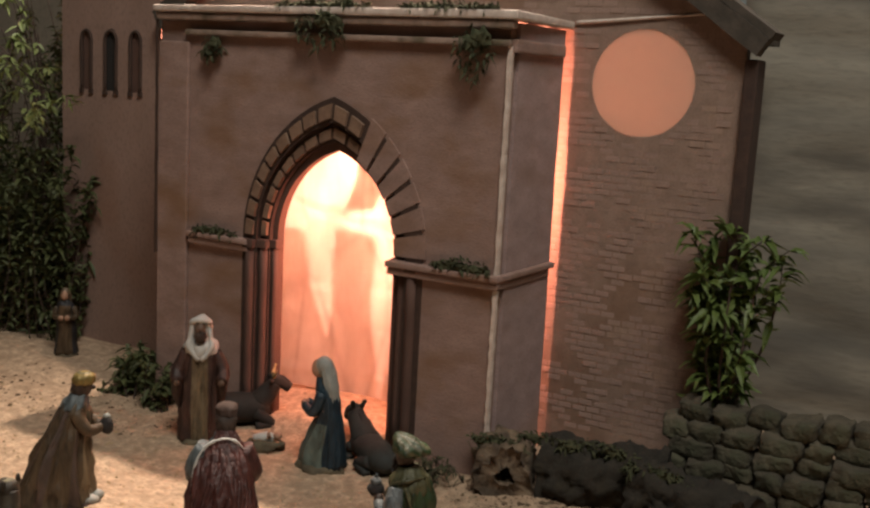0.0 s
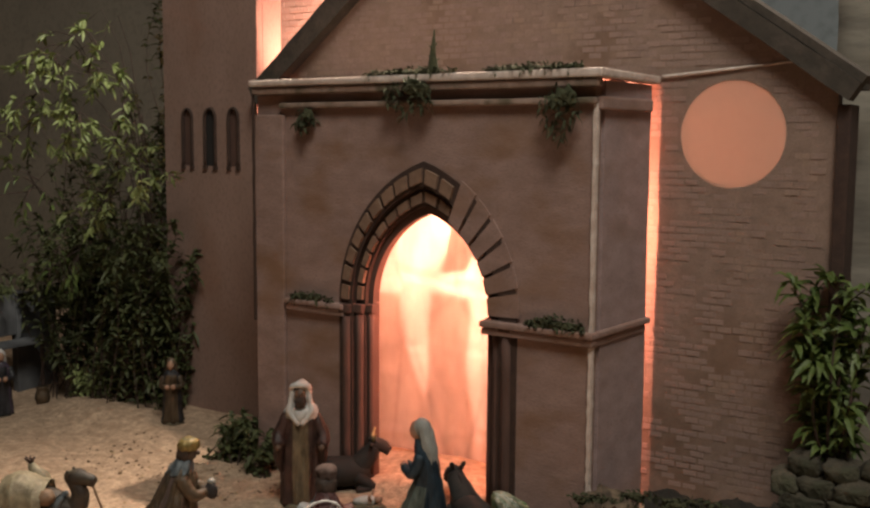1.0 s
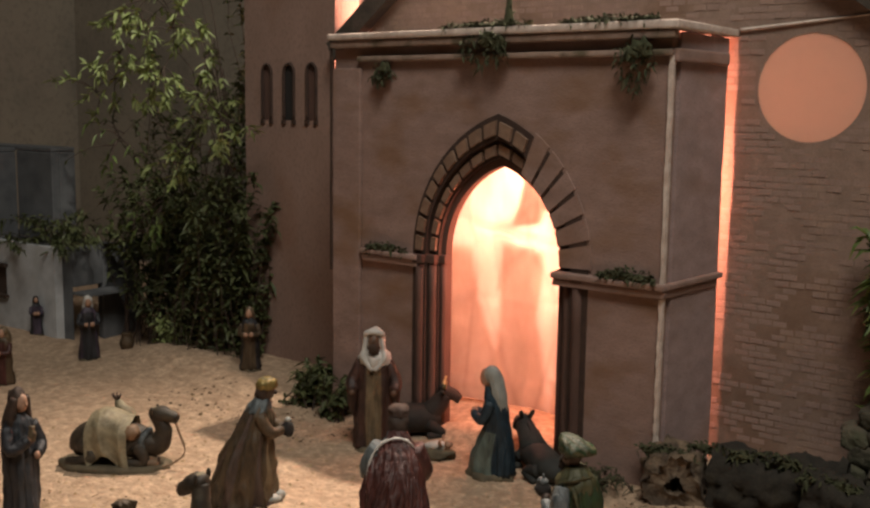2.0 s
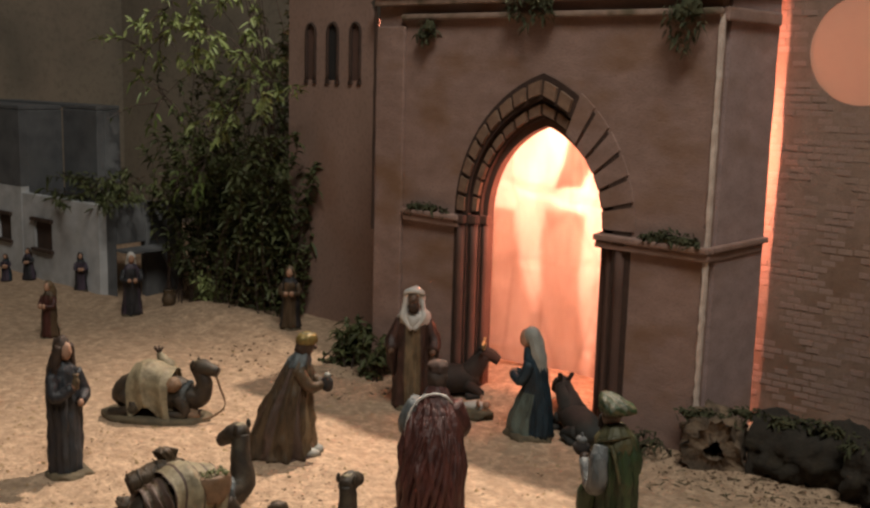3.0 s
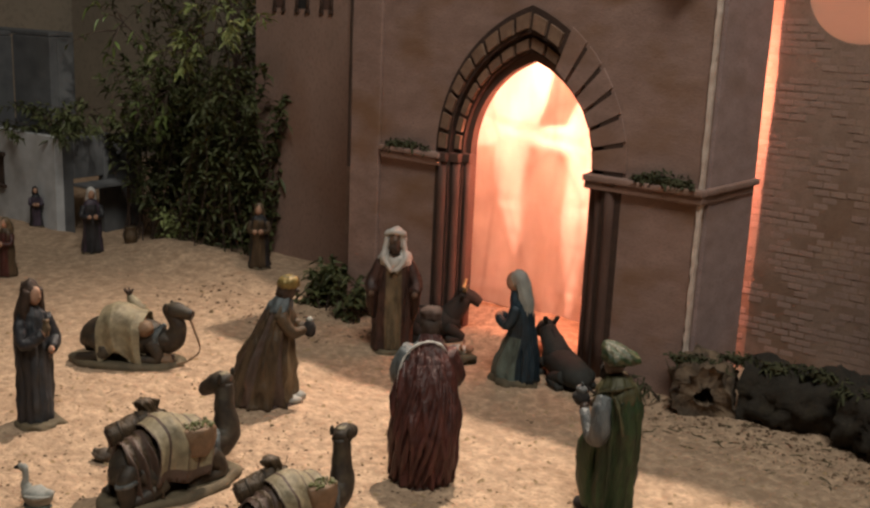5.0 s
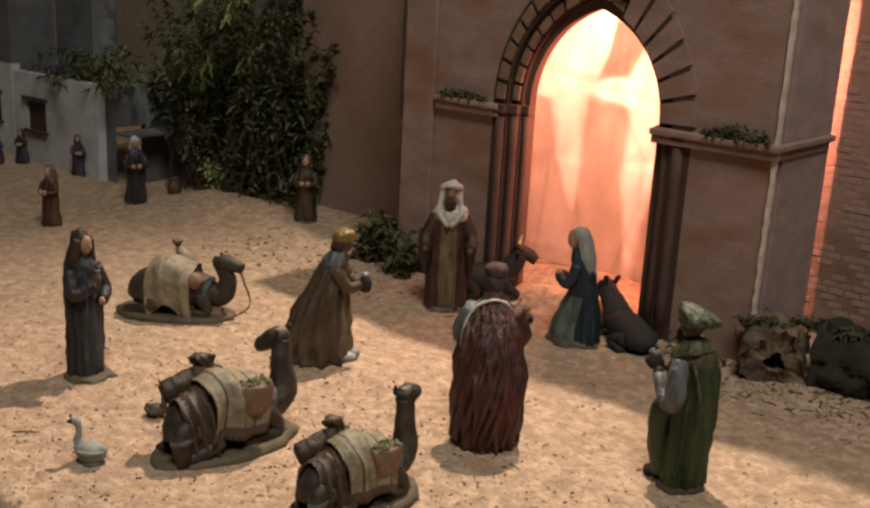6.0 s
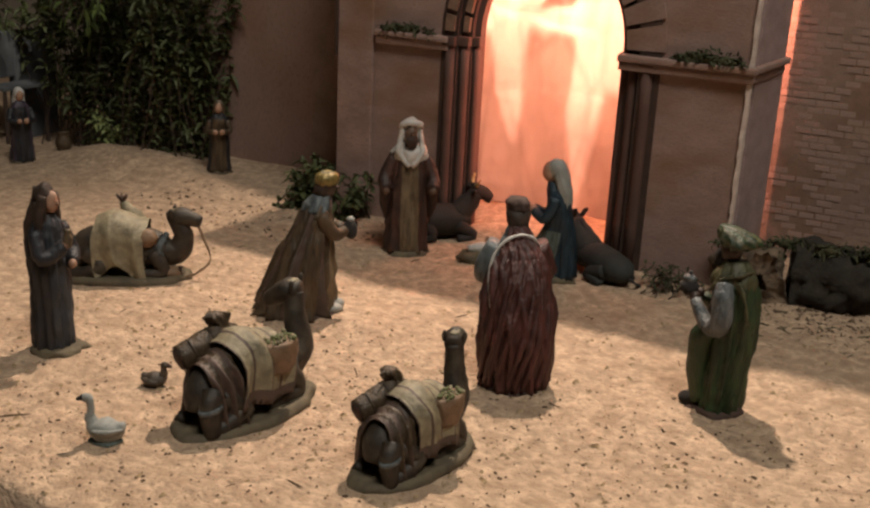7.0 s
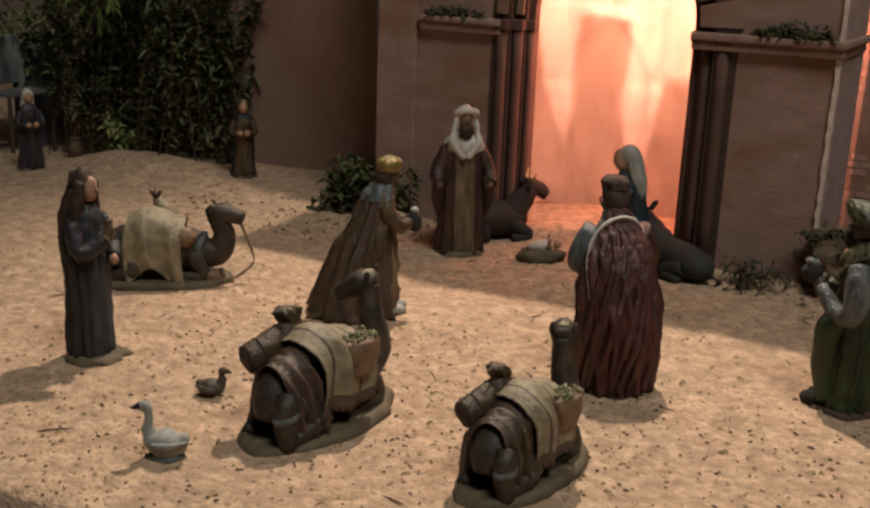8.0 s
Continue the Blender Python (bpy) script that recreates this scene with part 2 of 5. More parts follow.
def slab(bm, outline, y0, y1, mi=0):
    """An upright slab from an outline of (x, z) points, between two depths."""
    a = [bm.verts.new((x, y0, z)) for x, z in outline]
    b = [bm.verts.new((x, y1, z)) for x, z in outline]
    n = len(outline)
    fs = [bm.faces.new(a), bm.faces.new(b[::-1])]
    for i in range(n):
        fs.append(bm.faces.new((a[i], b[i], b[(i + 1) % n], a[(i + 1) % n])))
    for f in fs:
        f.material_index = mi
    bmesh.ops.recalc_face_normals(bm, faces=fs)
    bmesh.ops.triangulate(bm, faces=fs[:2])
    return bm


def smooth_rows(rows, count):
    """Catmull-Rom through rows of numbers, resampled."""
    a = np.array(rows, float)
    n = len(a)
    out = []
    for s in np.linspace(0, n - 1, count):
        i = min(int(s), n - 2)
        u = s - i
        p0, p1, p2, p3 = a[max(i - 1, 0)], a[i], a[i + 1], a[min(i + 2, n - 1)]
        out.append((0.5 * (2 * p1 + (p2 - p0) * u + (2 * p0 - 5 * p1 + 4 * p2 - p3) * u * u + (3 * p1 - p0 - 3 * p2 + p3) * u ** 3)).tolist())
    return out


def loft(bm, secs, folds=0.0, k=9, mi=0, seg=44, rings=26, swell=None, seed=0, close=True, twist=0.0):
    """A draped body: secs are rows (x, y, z, rx, ry). mi: an index or a function of angle in degrees (front -90) and height share."""
    rows = smooth_rows(secs, rings)
    folds *= 2.1
    grid = []
    for j, (x, y, z, rx, ry) in enumerate(rows):
        t = j / (rings - 1)
        ring = []
        for i in range(seg):
            a = 2 * math.pi * i / seg
            tw = 0.25 * math.sin(3 * t + seed) + twist * t
            f = 0.75 * (0.9 - 2 * abs(math.sin(k * (a + tw) / 2 + seed))) + 0.3 * math.sin((k + 4) * a - 2.3 * seed + 2 * t) + 0.25 * math.sin((2 * k + 1) * a + seed * 1.7)
            r = 1 + folds * f * (1.15 - 0.75 * t)
            c3 = Vector((math.cos(a), math.sin(a), 0))
            r += folds * (0.9 * noise.noise(c3 * 2.4 + Vector((seed, 0, z * 38))) + 0.6 * noise.noise(c3 * 5.5 + Vector((0, seed, z * 75))))
            if swell:
                r += swell(math.degrees(a), t)
            ring.append(bm.verts.new((x + max(rx, 1e-4) * r * math.cos(a), y + max(ry, 1e-4) * r * math.sin(a), z)))
        grid.append(ring)
    for j in range(rings - 1):
        for i in range(seg):
            f = bm.faces.new((grid[j][i], grid[j][(i + 1) % seg], grid[j + 1][(i + 1) % seg], grid[j + 1][i]))
            f.material_index = mi(360 * (i + 0.5) / seg, (j + 0.5) / rings) if callable(mi) else mi
    if close:
        for ring in (grid[0][::-1], grid[-1]):
            f = bm.faces.new(ring)
            f.material_index = mi(0, 0) if callable(mi) else mi


def tube(bm, pts, radii, seg=10, mi=0, steps=10, flat=1.0):
    rows = smooth_rows([(*p, r) for p, r in zip(pts, radii)], steps)
    prev, grid = None, []
    for j, row in enumerate(rows):
        p = Vector(row[:3])
        q = Vector(rows[min(j + 1, steps - 1)][:3]) - Vector(rows[max(j - 1, 0)][:3])
        d = q.normalized()
        side = d.orthogonal().normalized() if prev is None else (prev - d * prev.dot(d)).normalized()
        prev = side
        up = d.cross(side)
        grid.append([bm.verts.new(p + max(row[3], 2e-4) * (math.cos(2 * math.pi * i / seg) * side + flat * math.sin(2 * math.pi * i / seg) * up)) for i in range(seg)])
    for j in range(steps - 1):
        for i in range(seg):
            bm.faces.new((grid[j][i], grid[j][(i + 1) % seg], grid[j + 1][(i + 1) % seg], grid[j + 1][i])).material_index = mi
    bm.faces.new(grid[0][::-1]).material_index = mi
    bm.faces.new(grid[-1]).material_index = mi


def blob(bm, c, r, mi=0, turn=(0, 0, 0), seg=16, rough=0.0, seed=0.0, scale=60):
    r = (r, r, r) if isinstance(r, (int, float)) else r
    m = pose(*c, *turn) @ Matrix.Diagonal((*r, 1))
    vs = bmesh.ops.create_uvsphere(bm, u_segments=seg, v_segments=max(6, seg * 2 // 3), radius=1, matrix=m)["verts"]
    o = Vector(c)
    for v in vs:
        if rough:
            v.co += (v.co - o) * rough * noise.noise((v.co + Vector((seed, seed * 2, 0))) * scale)
    for f in {f for v in vs for f in v.link_faces}:
        f.material_index = mi


def heights(x, y):
    """The sand's height: level, with a mound by the tower, a step in the doorway and a fall behind."""
    z = 0.003
    z += 0.018 * math.exp(-(((x + 0.755) / 0.10) ** 2 + ((y - 0.02) / 0.05) ** 2))
    z += 0.013 / (1 + math.exp(-(y + 0.005) / 0.006)) * math.exp(-((x + 0.195) / 0.085) ** 4)
    z -= 0.020 * min(max((-0.80 - x) / 0.12, 0), 1) * min(max((y + 0.02) / 0.08, 0), 1)
    v = Vector((x, y, 0))
    z += 0.004 * noise.noise(v * 9) + 0.0016 * noise.noise(v * 31 + Vector((5, 1, 0))) + 0.0007 * noise.noise(v * 90)
    rough = math.exp(-(((x + 0.53) / 0.14) ** 2 + ((y + 0.03) / 0.07) ** 2))
    z += 0.0045 * rough * noise.noise(v * 55)
    return z


def place(ob, x, y, turn=0.0, size=1.0, sink=0.0015):
    ob.matrix_world = pose(x, y, heights(x, y) - sink, 0, 0, turn) @ Matrix.Diagonal((size, size, size, 1))
    return ob


def empty(name):
    return new(name)


# ---- the room, table and backdrops ----
bm = bmesh.new()
box(bm, -3.6, 3.0, -3.2, 3.0, -1.0, -0.95)
tagged(obj("floor", bm, ROOMFLOOR), "brown plain room floor", "floor", kind="structure")
for nm, b in (("wall_north", (-3.6, 3.0, 3.0, 3.1)), ("wall_south", (-3.6, 3.0, -3.3, -3.2)), ("wall_west", (-3.7, -3.6, -3.3, 3.1)), ("wall_east", (3.0, 3.1, -3.3, 3.1))):
    bm = bmesh.new()
    box(bm, *b, -1.0, 2.6)
    tagged(obj(nm, bm, ROOMWALL), "plain grey plastered room wall", "wall", kind="structure")
bm = bmesh.new()
box(bm, -3.7, 3.1, -3.3, 3.1, 2.6, 2.7)
tagged(obj("ceiling", bm, ROOMWALL), "plain grey room ceiling", "ceiling", kind="structure")

# sand sheet
xs = np.concatenate([np.arange(-2.2, -1.0, 0.025), np.arange(-1.0, 0.30, 0.0065), np.arange(0.30, 1.0, 0.02)])
ys = np.concatenate([np.arange(-0.599, 0.12, 0.0065), np.arange(0.12, 0.66, 0.02)])
verts, faces = [], []
for y in ys:
    for x in xs:
        edge = -0.583 + 0.003 * noise.noise(Vector((x * 9, 7, 0)))
        drop = max(0.0, edge + 0.008 - y)
        verts.append((x, y, heights(x, y) - 60 * drop * drop - (0.04 if y < edge - 0.002 else 0)))
w = len(xs)
faces = [(j * w + i, j * w + i + 1, (j + 1) * w + i + 1, (j + 1) * w + i) for j in range(len(ys) - 1) for i in range(w - 1)]
me = bpy.data.meshes.new("ground")
me.from_pydata(verts, [], faces)
me.materials.append(SAND)
me.polygons.foreach_set("use_smooth", [True] * len(me.polygons))
tagged(new("ground", me), "warm pinkish sand spread over the display table", "sand", kind="structure")

bm = bmesh.new()
box(bm, -2.25, 1.05, -0.599, 0.70, -0.06, -0.030, 0.01)
box(bm, -2.25, 1.05, -0.603, -0.586, -0.06, -0.004, 0.006)
box(bm, -2.25, 1.05, -0.605, -0.594, -0.9, -0.05, 0.004)
box(bm, -2.15, 0.95, -0.5, 0.6, -0.95, -0.06)
tagged(obj("display_table", bm, CLOTH), "long display table draped in dark red cloth", "table")

bm = bmesh.new()
box(bm, -1.95, -0.30, 0.66, 0.70, -0.03, 1.25)
box(bm, -1.99, -1.951, -0.58, 0.70, -0.03, 1.25)
tagged(obj("backdrop_west", bm, BACKCLOTH), "dull grey-brown board standing behind the village", "backdrop", kind="structure")
bm = bmesh.new()
box(bm, -0.30, 1.1, 0.672, 0.70, -0.03, 1.25)
tagged(obj("backdrop_north", bm, SKYBOARD), "dull grey-blue board behind the church", "backdrop", kind="structure")

# painted strata board on the east side
bm = bmesh.new()
nx, nz = 40, 40
for i in range(nx):
    for j in range(nz):
        x0, x1, z0, z1 = 0.12 + 0.8 * i / nx, 0.12 + 0.8 * (i + 1) / nx, 0.0 + 0.62 * j / nz, 0.0 + 0.62 * (j + 1) / nz
        q = []
        for x, z in ((x0, z0), (x1, z0), (x1, z1), (x0, z1)):
            q.append(bm.verts.new((x, 0.36 + 0.010 * noise.noise(Vector((x * 6, 3, z * 26))) + 0.12 * (x - 0.12), z)))
        bm.faces.new(q)
bmesh.ops.remove_doubles(bm, verts=bm.verts, dist=0.0002)
bmesh.ops.solidify(bm, geom=bm.faces[:], thickness=0.02)
tagged(obj("backdrop_east", bm, STRATA, smooth=True), "grey-brown board modelled like layered rock", "backdrop", kind="structure")

# ---- the model church ----
church = tagged(empty("model_church"), "rose-brown plaster model church with pointed doorway, porch, gable and tower", "model building")
AX, SPRING = -0.1905, 0.203


def middle(hw):
    """The axis of an arch order; the outer orders lie a little further east."""
    return AX + 0.065 * max(0.0, hw - 0.0725)


def arch_line(hw, rise, n=14, spring=SPRING):
    """Points of a pointed arch from its left spring over the apex to its right spring."""
    cx, r = middle(hw), (rise * rise + hw * hw) / (2 * hw)
    a1 = math.asin(min(1, rise / r))
    left = [(cx - hw + r - r * math.cos(a1 * i / n), spring + r * math.sin(a1 * i / n)) for i in range(n + 1)]
    return left + [(2 * cx - x, z) for x, z in left[-2::-1]]


def ragged(points, amount, step=0.02):
    """Breaks straight runs of an outline and wavers them a little."""
    out = []
    for (x0, z0), (x1, z1) in zip(points, points[1:]):
        k = max(1, int(math.hypot(x1 - x0, z1 - z0) / step))
        out += [(x0 + (x1 - x0) * i / k + random.uniform(-amount, amount), z0 + (z1 - z0) * i / k + random.uniform(-amount, amount)) for i in range(k)]
    return out + [points[-1]]


# porch front with its doorway
bm = bmesh.new()
door = arch_line(0.1065, 0.148)
slab(bm, [(-0.417, -0.02), (middle(0.1065) - 0.1065, -0.02)] + door + [(middle(0.1065) + 0.1065, -0.02), (0.0, -0.02), (0.0, 0.424), (-0.417, 0.424)], 0.0, 0.012)
part("porch_front", bm, PLASTER, church)
# raised margins of the front panel
bm = bmesh.new()
box(bm, -0.417, -0.375, -0.005, 0.0, -0.02, 0.402, 0.0015)
part("margin", bm, PLASTER, church)
# dark seam where the tower sheet meets the porch
bm = bmesh.new()
slab(bm, ragged([(-0.4190, 0.17), (-0.4190, 0.424)], 0.0005, 0.015) + ragged([(-0.4165, 0.424), (-0.4165, 0.17)], 0.0005, 0.015), -0.0075, -0.0055)
part("seam", bm, DARKBROWN, church, "dark seam beside the porch")
# side panel
bm = bmesh.new()
slab(bm, ragged([(0.014, -0.02), (0.1095, -0.02), (0.110, 0.10), (0.1090, 0.30), (0.1100, 0.4310), (0.014, 0.4310)], 0.0007), -0.002, 0.007)
bmesh.ops.rotate(bm, verts=bm.verts, cent=(0, 0, 0), matrix=Matrix.Rotation(radians(90), 3, "Z"))
for v in bm.verts:
    v.co.x += 0.045 * v.co.y
part("porch_side", bm, SIDE, church, "rose plaster side panel, its cooler light put into the colour")
# unseen west side, added so that bulb light doesn't leak out
bm = bmesh.new()
box(bm, -0.4165, -0.407, 0.0125, 0.1245, -0.02, 0.424)
part("porch_side", bm, PLASTER, church)
# hidden filler that blocks the light leaking at the east corner
bm = bmesh.new()
box(bm, -0.014, -0.0075, 0.0125, 0.022, -0.02, 0.424)
part("corner_post", bm, PLASTER, church)
# hidden strip that blocks the light leaking above the porch front
bm = bmesh.new()
box(bm, -0.405, -0.002, 0.001, 0.011, 0.4243, 0.4322)
part("roof_batten", bm, PLASTER, church)
# pale raw corner
bm = bmesh.new()
zs = np.linspace(0.0, 0.41, 60)
pts = [(0.0026 + random.uniform(-0.0004, 0.0004), z) for z in zs]
pts2 = [(-0.0008 + random.uniform(-0.0009, 0.0005), z) for z in zs[::-1]]
slab(bm, pts + pts2, -0.0026, 0.0024)
part("corner_edge", bm, RAWLIT, church, "pale chipped plaster corner")
# cornice and porch roof
# the roof edge takes the pale colour to show light falling from above
bm = bmesh.new()
box(bm, -0.4185, 0.011, -0.013, 0.1235, 0.4325, 0.4405, 0.002, jitter=0.0008)
part("porch_roof", bm, RAWLIT, church, "porch roof edge coloured pale for the light from above")
bm = bmesh.new()
box(bm, -0.417, 0.007, -0.010, 0.0, 0.4245, 0.4320, 0.002)
part("cornice", bm, CORNICE, church, "stained brown cornice moulding")
bm = bmesh.new()
box(bm, -0.379, 0.003, -0.007, 0.0, 0.4090, 0.4150, 0.002)
part("cornice_band", bm, CORNICE, church)
bm = bmesh.new()
box(bm, 0.0, 0.007, 0.0, 0.104, 0.404, 0.416, 0.002)
for v in bm.verts:
    v.co.x += 0.045 * v.co.y
part("cornice_return", bm, PLASTER, church)
# imposts: two mouldings each side and a return on the side panel
for nm, x0, x1 in (("impost", -0.372, -0.288), ("impost", -0.1165, 0.006)):
    bm = bmesh.new()
    box(bm, x0, x1, -0.0095, 0.004, 0.1945, 0.2005, 0.0018, jitter=0.0005)
    box(bm, x0 + 0.001, x1 - 0.001, -0.0065, 0.003, 0.1865, 0.1942, 0.0018, jitter=0.0005)
    part(nm, bm, PLASTER, church, "two-stepped plaster impost band")
bm = bmesh.new()
box(bm, 0.0, 0.007, 0.0, 0.112, 0.1945, 0.2005, 0.0018)
box(bm, 0.0, 0.004, 0.0, 0.106, 0.1865, 0.1942, 0.0015)
for v in bm.verts:
    v.co.x += 0.045 * v.co.y
part("impost", bm, PLASTER, church)

# doorway reveal: three stepped orders, jambs and arches
orders = ((0.1102, 0.1515, 0.0915, 0.126, -0.003, 0.012), (0.0915, 0.126, 0.0790, 0.107, 0.004, 0.017), (0.0790, 0.107, 0.0725, 0.098, 0.010, 0.024))
for k, (h1, r1, h0, r0, y0, y1) in enumerate(orders):
    outer, inner = arch_line(h1, r1), arch_line(h0, r0)
    bm = bmesh.new()
    slab(bm, [(middle(h1) - h1, 0.0)] + outer + [(middle(h1) + h1, 0.0), (middle(h0) + h0, 0.0)] + inner[::-1] + [(middle(h0) - h0, 0.0)], (-0.0012 if k == 0 else y0 + 0.003), y1)
    part("arch_order", bm, COLUMN if k == 2 else DARKBROWN, church)


def wedge(outer, inner, i0, i1, y0, y1, gap, span=(0.12, 0.9)):
    """One arch stone between two stations of an order."""
    def at(line, s):
        i = min(int(s), len(line) - 2)
        u = s - i
        return Vector((line[i][0] * (1 - u) + line[i + 1][0] * u, line[i][1] * (1 - u) + line[i + 1][1] * u))
    bm = bmesh.new()
    pts = []
    for s, f in ((i0 + gap, span[0]), ((i0 + i1) / 2, span[0]), (i1 - gap, span[0]), (i1 - gap, span[1]), ((i0 + i1) / 2, span[1]), (i0 + gap, span[1])):
        p = at(outer, s) * (1 - f) + at(inner, s) * f
        pts.append((p.x, p.y))
    slab(bm, pts, y0, y1)
    return bm


for k, (h1, r1, h0, r0, y0, y1) in enumerate(orders[:2]):
    outer, inner = arch_line(h1, r1), arch_line(h0, r0)
    n = (11, 10)[k]
    cuts = [17.3 * i / n for i in range(n + 1)]
    for a, b in zip(cuts, cuts[1:]):
        part("arch_stone", wedge(outer, inner, a, b, y0 - 0.0015 + random.uniform(-0.0006, 0.0006), y0 + 0.006, 0.20, (0.26, 0.82)), STONE, church)
# the eastern half carries long stones across both orders, with dark open joints
outer, inner = arch_line(orders[0][0], orders[0][1]), arch_line(orders[1][2], orders[1][3])
cuts = [17.35, 19.1, 20.8, 22.5, 24.2, 26.0, 28]
for i, (a, b) in enumerate(zip(cuts, cuts[1:])):
    part("arch_stone", wedge(outer, inner, a, b, -0.0022 + random.uniform(-0.0006, 0.0003), 0.0055, 0.17, (-0.11, 0.98)), PLASTER, church)
# jamb shafts
for s in (-1, 1):
    for x, y, r in ((0.0995, 0.000, 0.0054), (0.0860, 0.0065, 0.0048), (0.0755, 0.013, 0.0036)):
        bm = bmesh.new()
        c = middle(x) + s * x
        tube(bm, [(c, y, 0.0), (c, y, 0.1), (c, y, 0.192)], (r * 1.05, r, r), 12, steps=5)
        part("shaft", bm, COLUMN, church, "thin dark brown jamb shaft", smooth=True)
    bm = bmesh.new()
    for x, y, r in ((0.0995, 0.000, 0.0070), (0.0860, 0.0065, 0.0062), (0.0755, 0.013, 0.005)):
        box(bm, middle(x) + s * x - r, middle(x) + s * x + r, y - r, y + r, 0.191, 0.2005, 0.0015)
    part("capital", bm, COLUMN, church)

# gable wall with the round opening, in two halves about the opening
DX, DZ, DR = 0.0835, 0.3830, 0.0515
peak = (-0.190, 0.682)
circle = [(DX + DR * math.sin(math.pi * i / 24), DZ + DR * math.cos(math.pi * i / 24)) for i in range(25)]
bm = bmesh.new()
roof_z = lambda x: peak[1] - 0.705 * (x - peak[0])
# the part behind the porch is open below, where the nave shows its light
slab(bm, [(-0.028, -0.02), (DX, -0.02), (DX, DZ - DR)] + [(2 * DX - x, z) for x, z in circle[::-1]][1:-1] + [(DX, DZ + DR), (DX, roof_z(DX)), peak, (-0.540, 0.405), (-0.540, -0.05), (-0.352, -0.05), (-0.352, 0.405), (-0.028, 0.405)], 0.125, 0.140)
part("gable_wall", bm, MORTAR, church)
bm = bmesh.new()
slab(bm, [(DX, -0.02), (0.180, -0.02), (0.180, 0.421), (DX, roof_z(DX)), (DX, DZ + DR)] + circle[1:-1] + [(DX, DZ - DR)], 0.125, 0.140)
gable = part("gable_wall", bm, MORTAR, church)
# round paper window
bm = bmesh.new()
ring = [(DX + DR * 1.0 * math.cos(2 * math.pi * i / 48) * (1 + 0.004 * math.sin(5 * i)), DZ + DR * math.sin(2 * math.pi * i / 48)) for i in range(48)]
slab(bm, ring, 0.1255, 0.1275)
part("round_window", bm, DISC, church, "round glowing salmon paper window")
# string course above the round window
bm = bmesh.new()
tube(bm, [(0.012, 0.124, 0.439), (0.06, 0.1235, 0.443), (0.14, 0.124, 0.450)], (0.0022, 0.0018, 0.001), 8, steps=12)
part("string_course", bm, RAWLIT, church, smooth=True)
# roof slopes and dark edges
for (xa, za), (xb, zb), deep in (((-0.523, 0.419), peak, 0.165), (peak, (0.192, 0.4128), 0.150)):
    d = Vector((xb - xa, zb - za)).normalized()
    nrm = Vector((-d.y, d.x))
    for nm, off0, off1, y0, y1, mm in (("roof_edge", 0.0, 0.018, 0.108, 0.128, ROOF), ("roof", 0.0185, 0.026, 0.110, deep, ROOF)):
        bm = bmesh.new()
        pts = ragged([(xa + nrm.x * off0, za + nrm.y * off0), (xb + nrm.x * off0, zb + nrm.y * off0)], 0.0006, 0.03) + ragged([(xb + nrm.x * off1, zb + nrm.y * off1), (xa + nrm.x * off1, za + nrm.y * off1)], 0.0006, 0.03)
        slab(bm, pts, y0, y1)
        part(nm, bm, mm, church, "dark weathered roof board")
# east end of the gable wall, its shade put on as dark brown
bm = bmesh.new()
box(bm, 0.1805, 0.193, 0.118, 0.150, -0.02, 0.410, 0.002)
part("wall_end", bm, DARKBROWN, church, "end of the gable wall, coloured dark brown for its shade")
# unseen walls added behind the gable to keep the bulbs' light in
bm = bmesh.new()
box(bm, 0.160, 0.170, 0.141, 0.300, -0.02, 0.43)
for v in bm.verts:
    v.co.x -= 0.30 * (v.co.y - 0.141)
part("nave_wall", bm, PLASTER, church)
bm = bmesh.new()
box(bm, -0.40, 0.125, 0.301, 0.315, -0.02, 0.43)
part("nave_wall", bm, PLASTER, church)
bm = bmesh.new()
box(bm, -0.385, -0.372, 0.1415, 0.30, -0.02, 0.50)
part("nave_wall", bm, PLASTER, church)
bm = bmesh.new()
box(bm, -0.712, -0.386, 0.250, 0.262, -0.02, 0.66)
# unseen divider that keeps the door bulb off the round window
baffle_bm = bmesh.new()
box(baffle_bm, -0.0265, -0.0195, 0.1415, 0.2995, -0.02, 0.43)
part("nave_partition", baffle_bm, PLASTER, church)
# unseen lid added against bulb light leaking upward
baffle_top_bm = bmesh.new()
box(baffle_top_bm, -0.3715, 0.17, 0.1415, 0.315, 0.4305, 0.437)
part("nave_roof", baffle_top_bm, ROOF, church)
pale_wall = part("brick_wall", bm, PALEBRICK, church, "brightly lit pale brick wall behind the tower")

# tower
TX0, TX1, TY = -0.718, -0.5415, 0.13
bm = bmesh.new()
tz, hole = 0.585, [(-0.6720, 0.0088), (-0.6285, 0.0098), (-0.5850, 0.0088)]
cuts = [TX0, -0.6500, -0.6070, TX1]
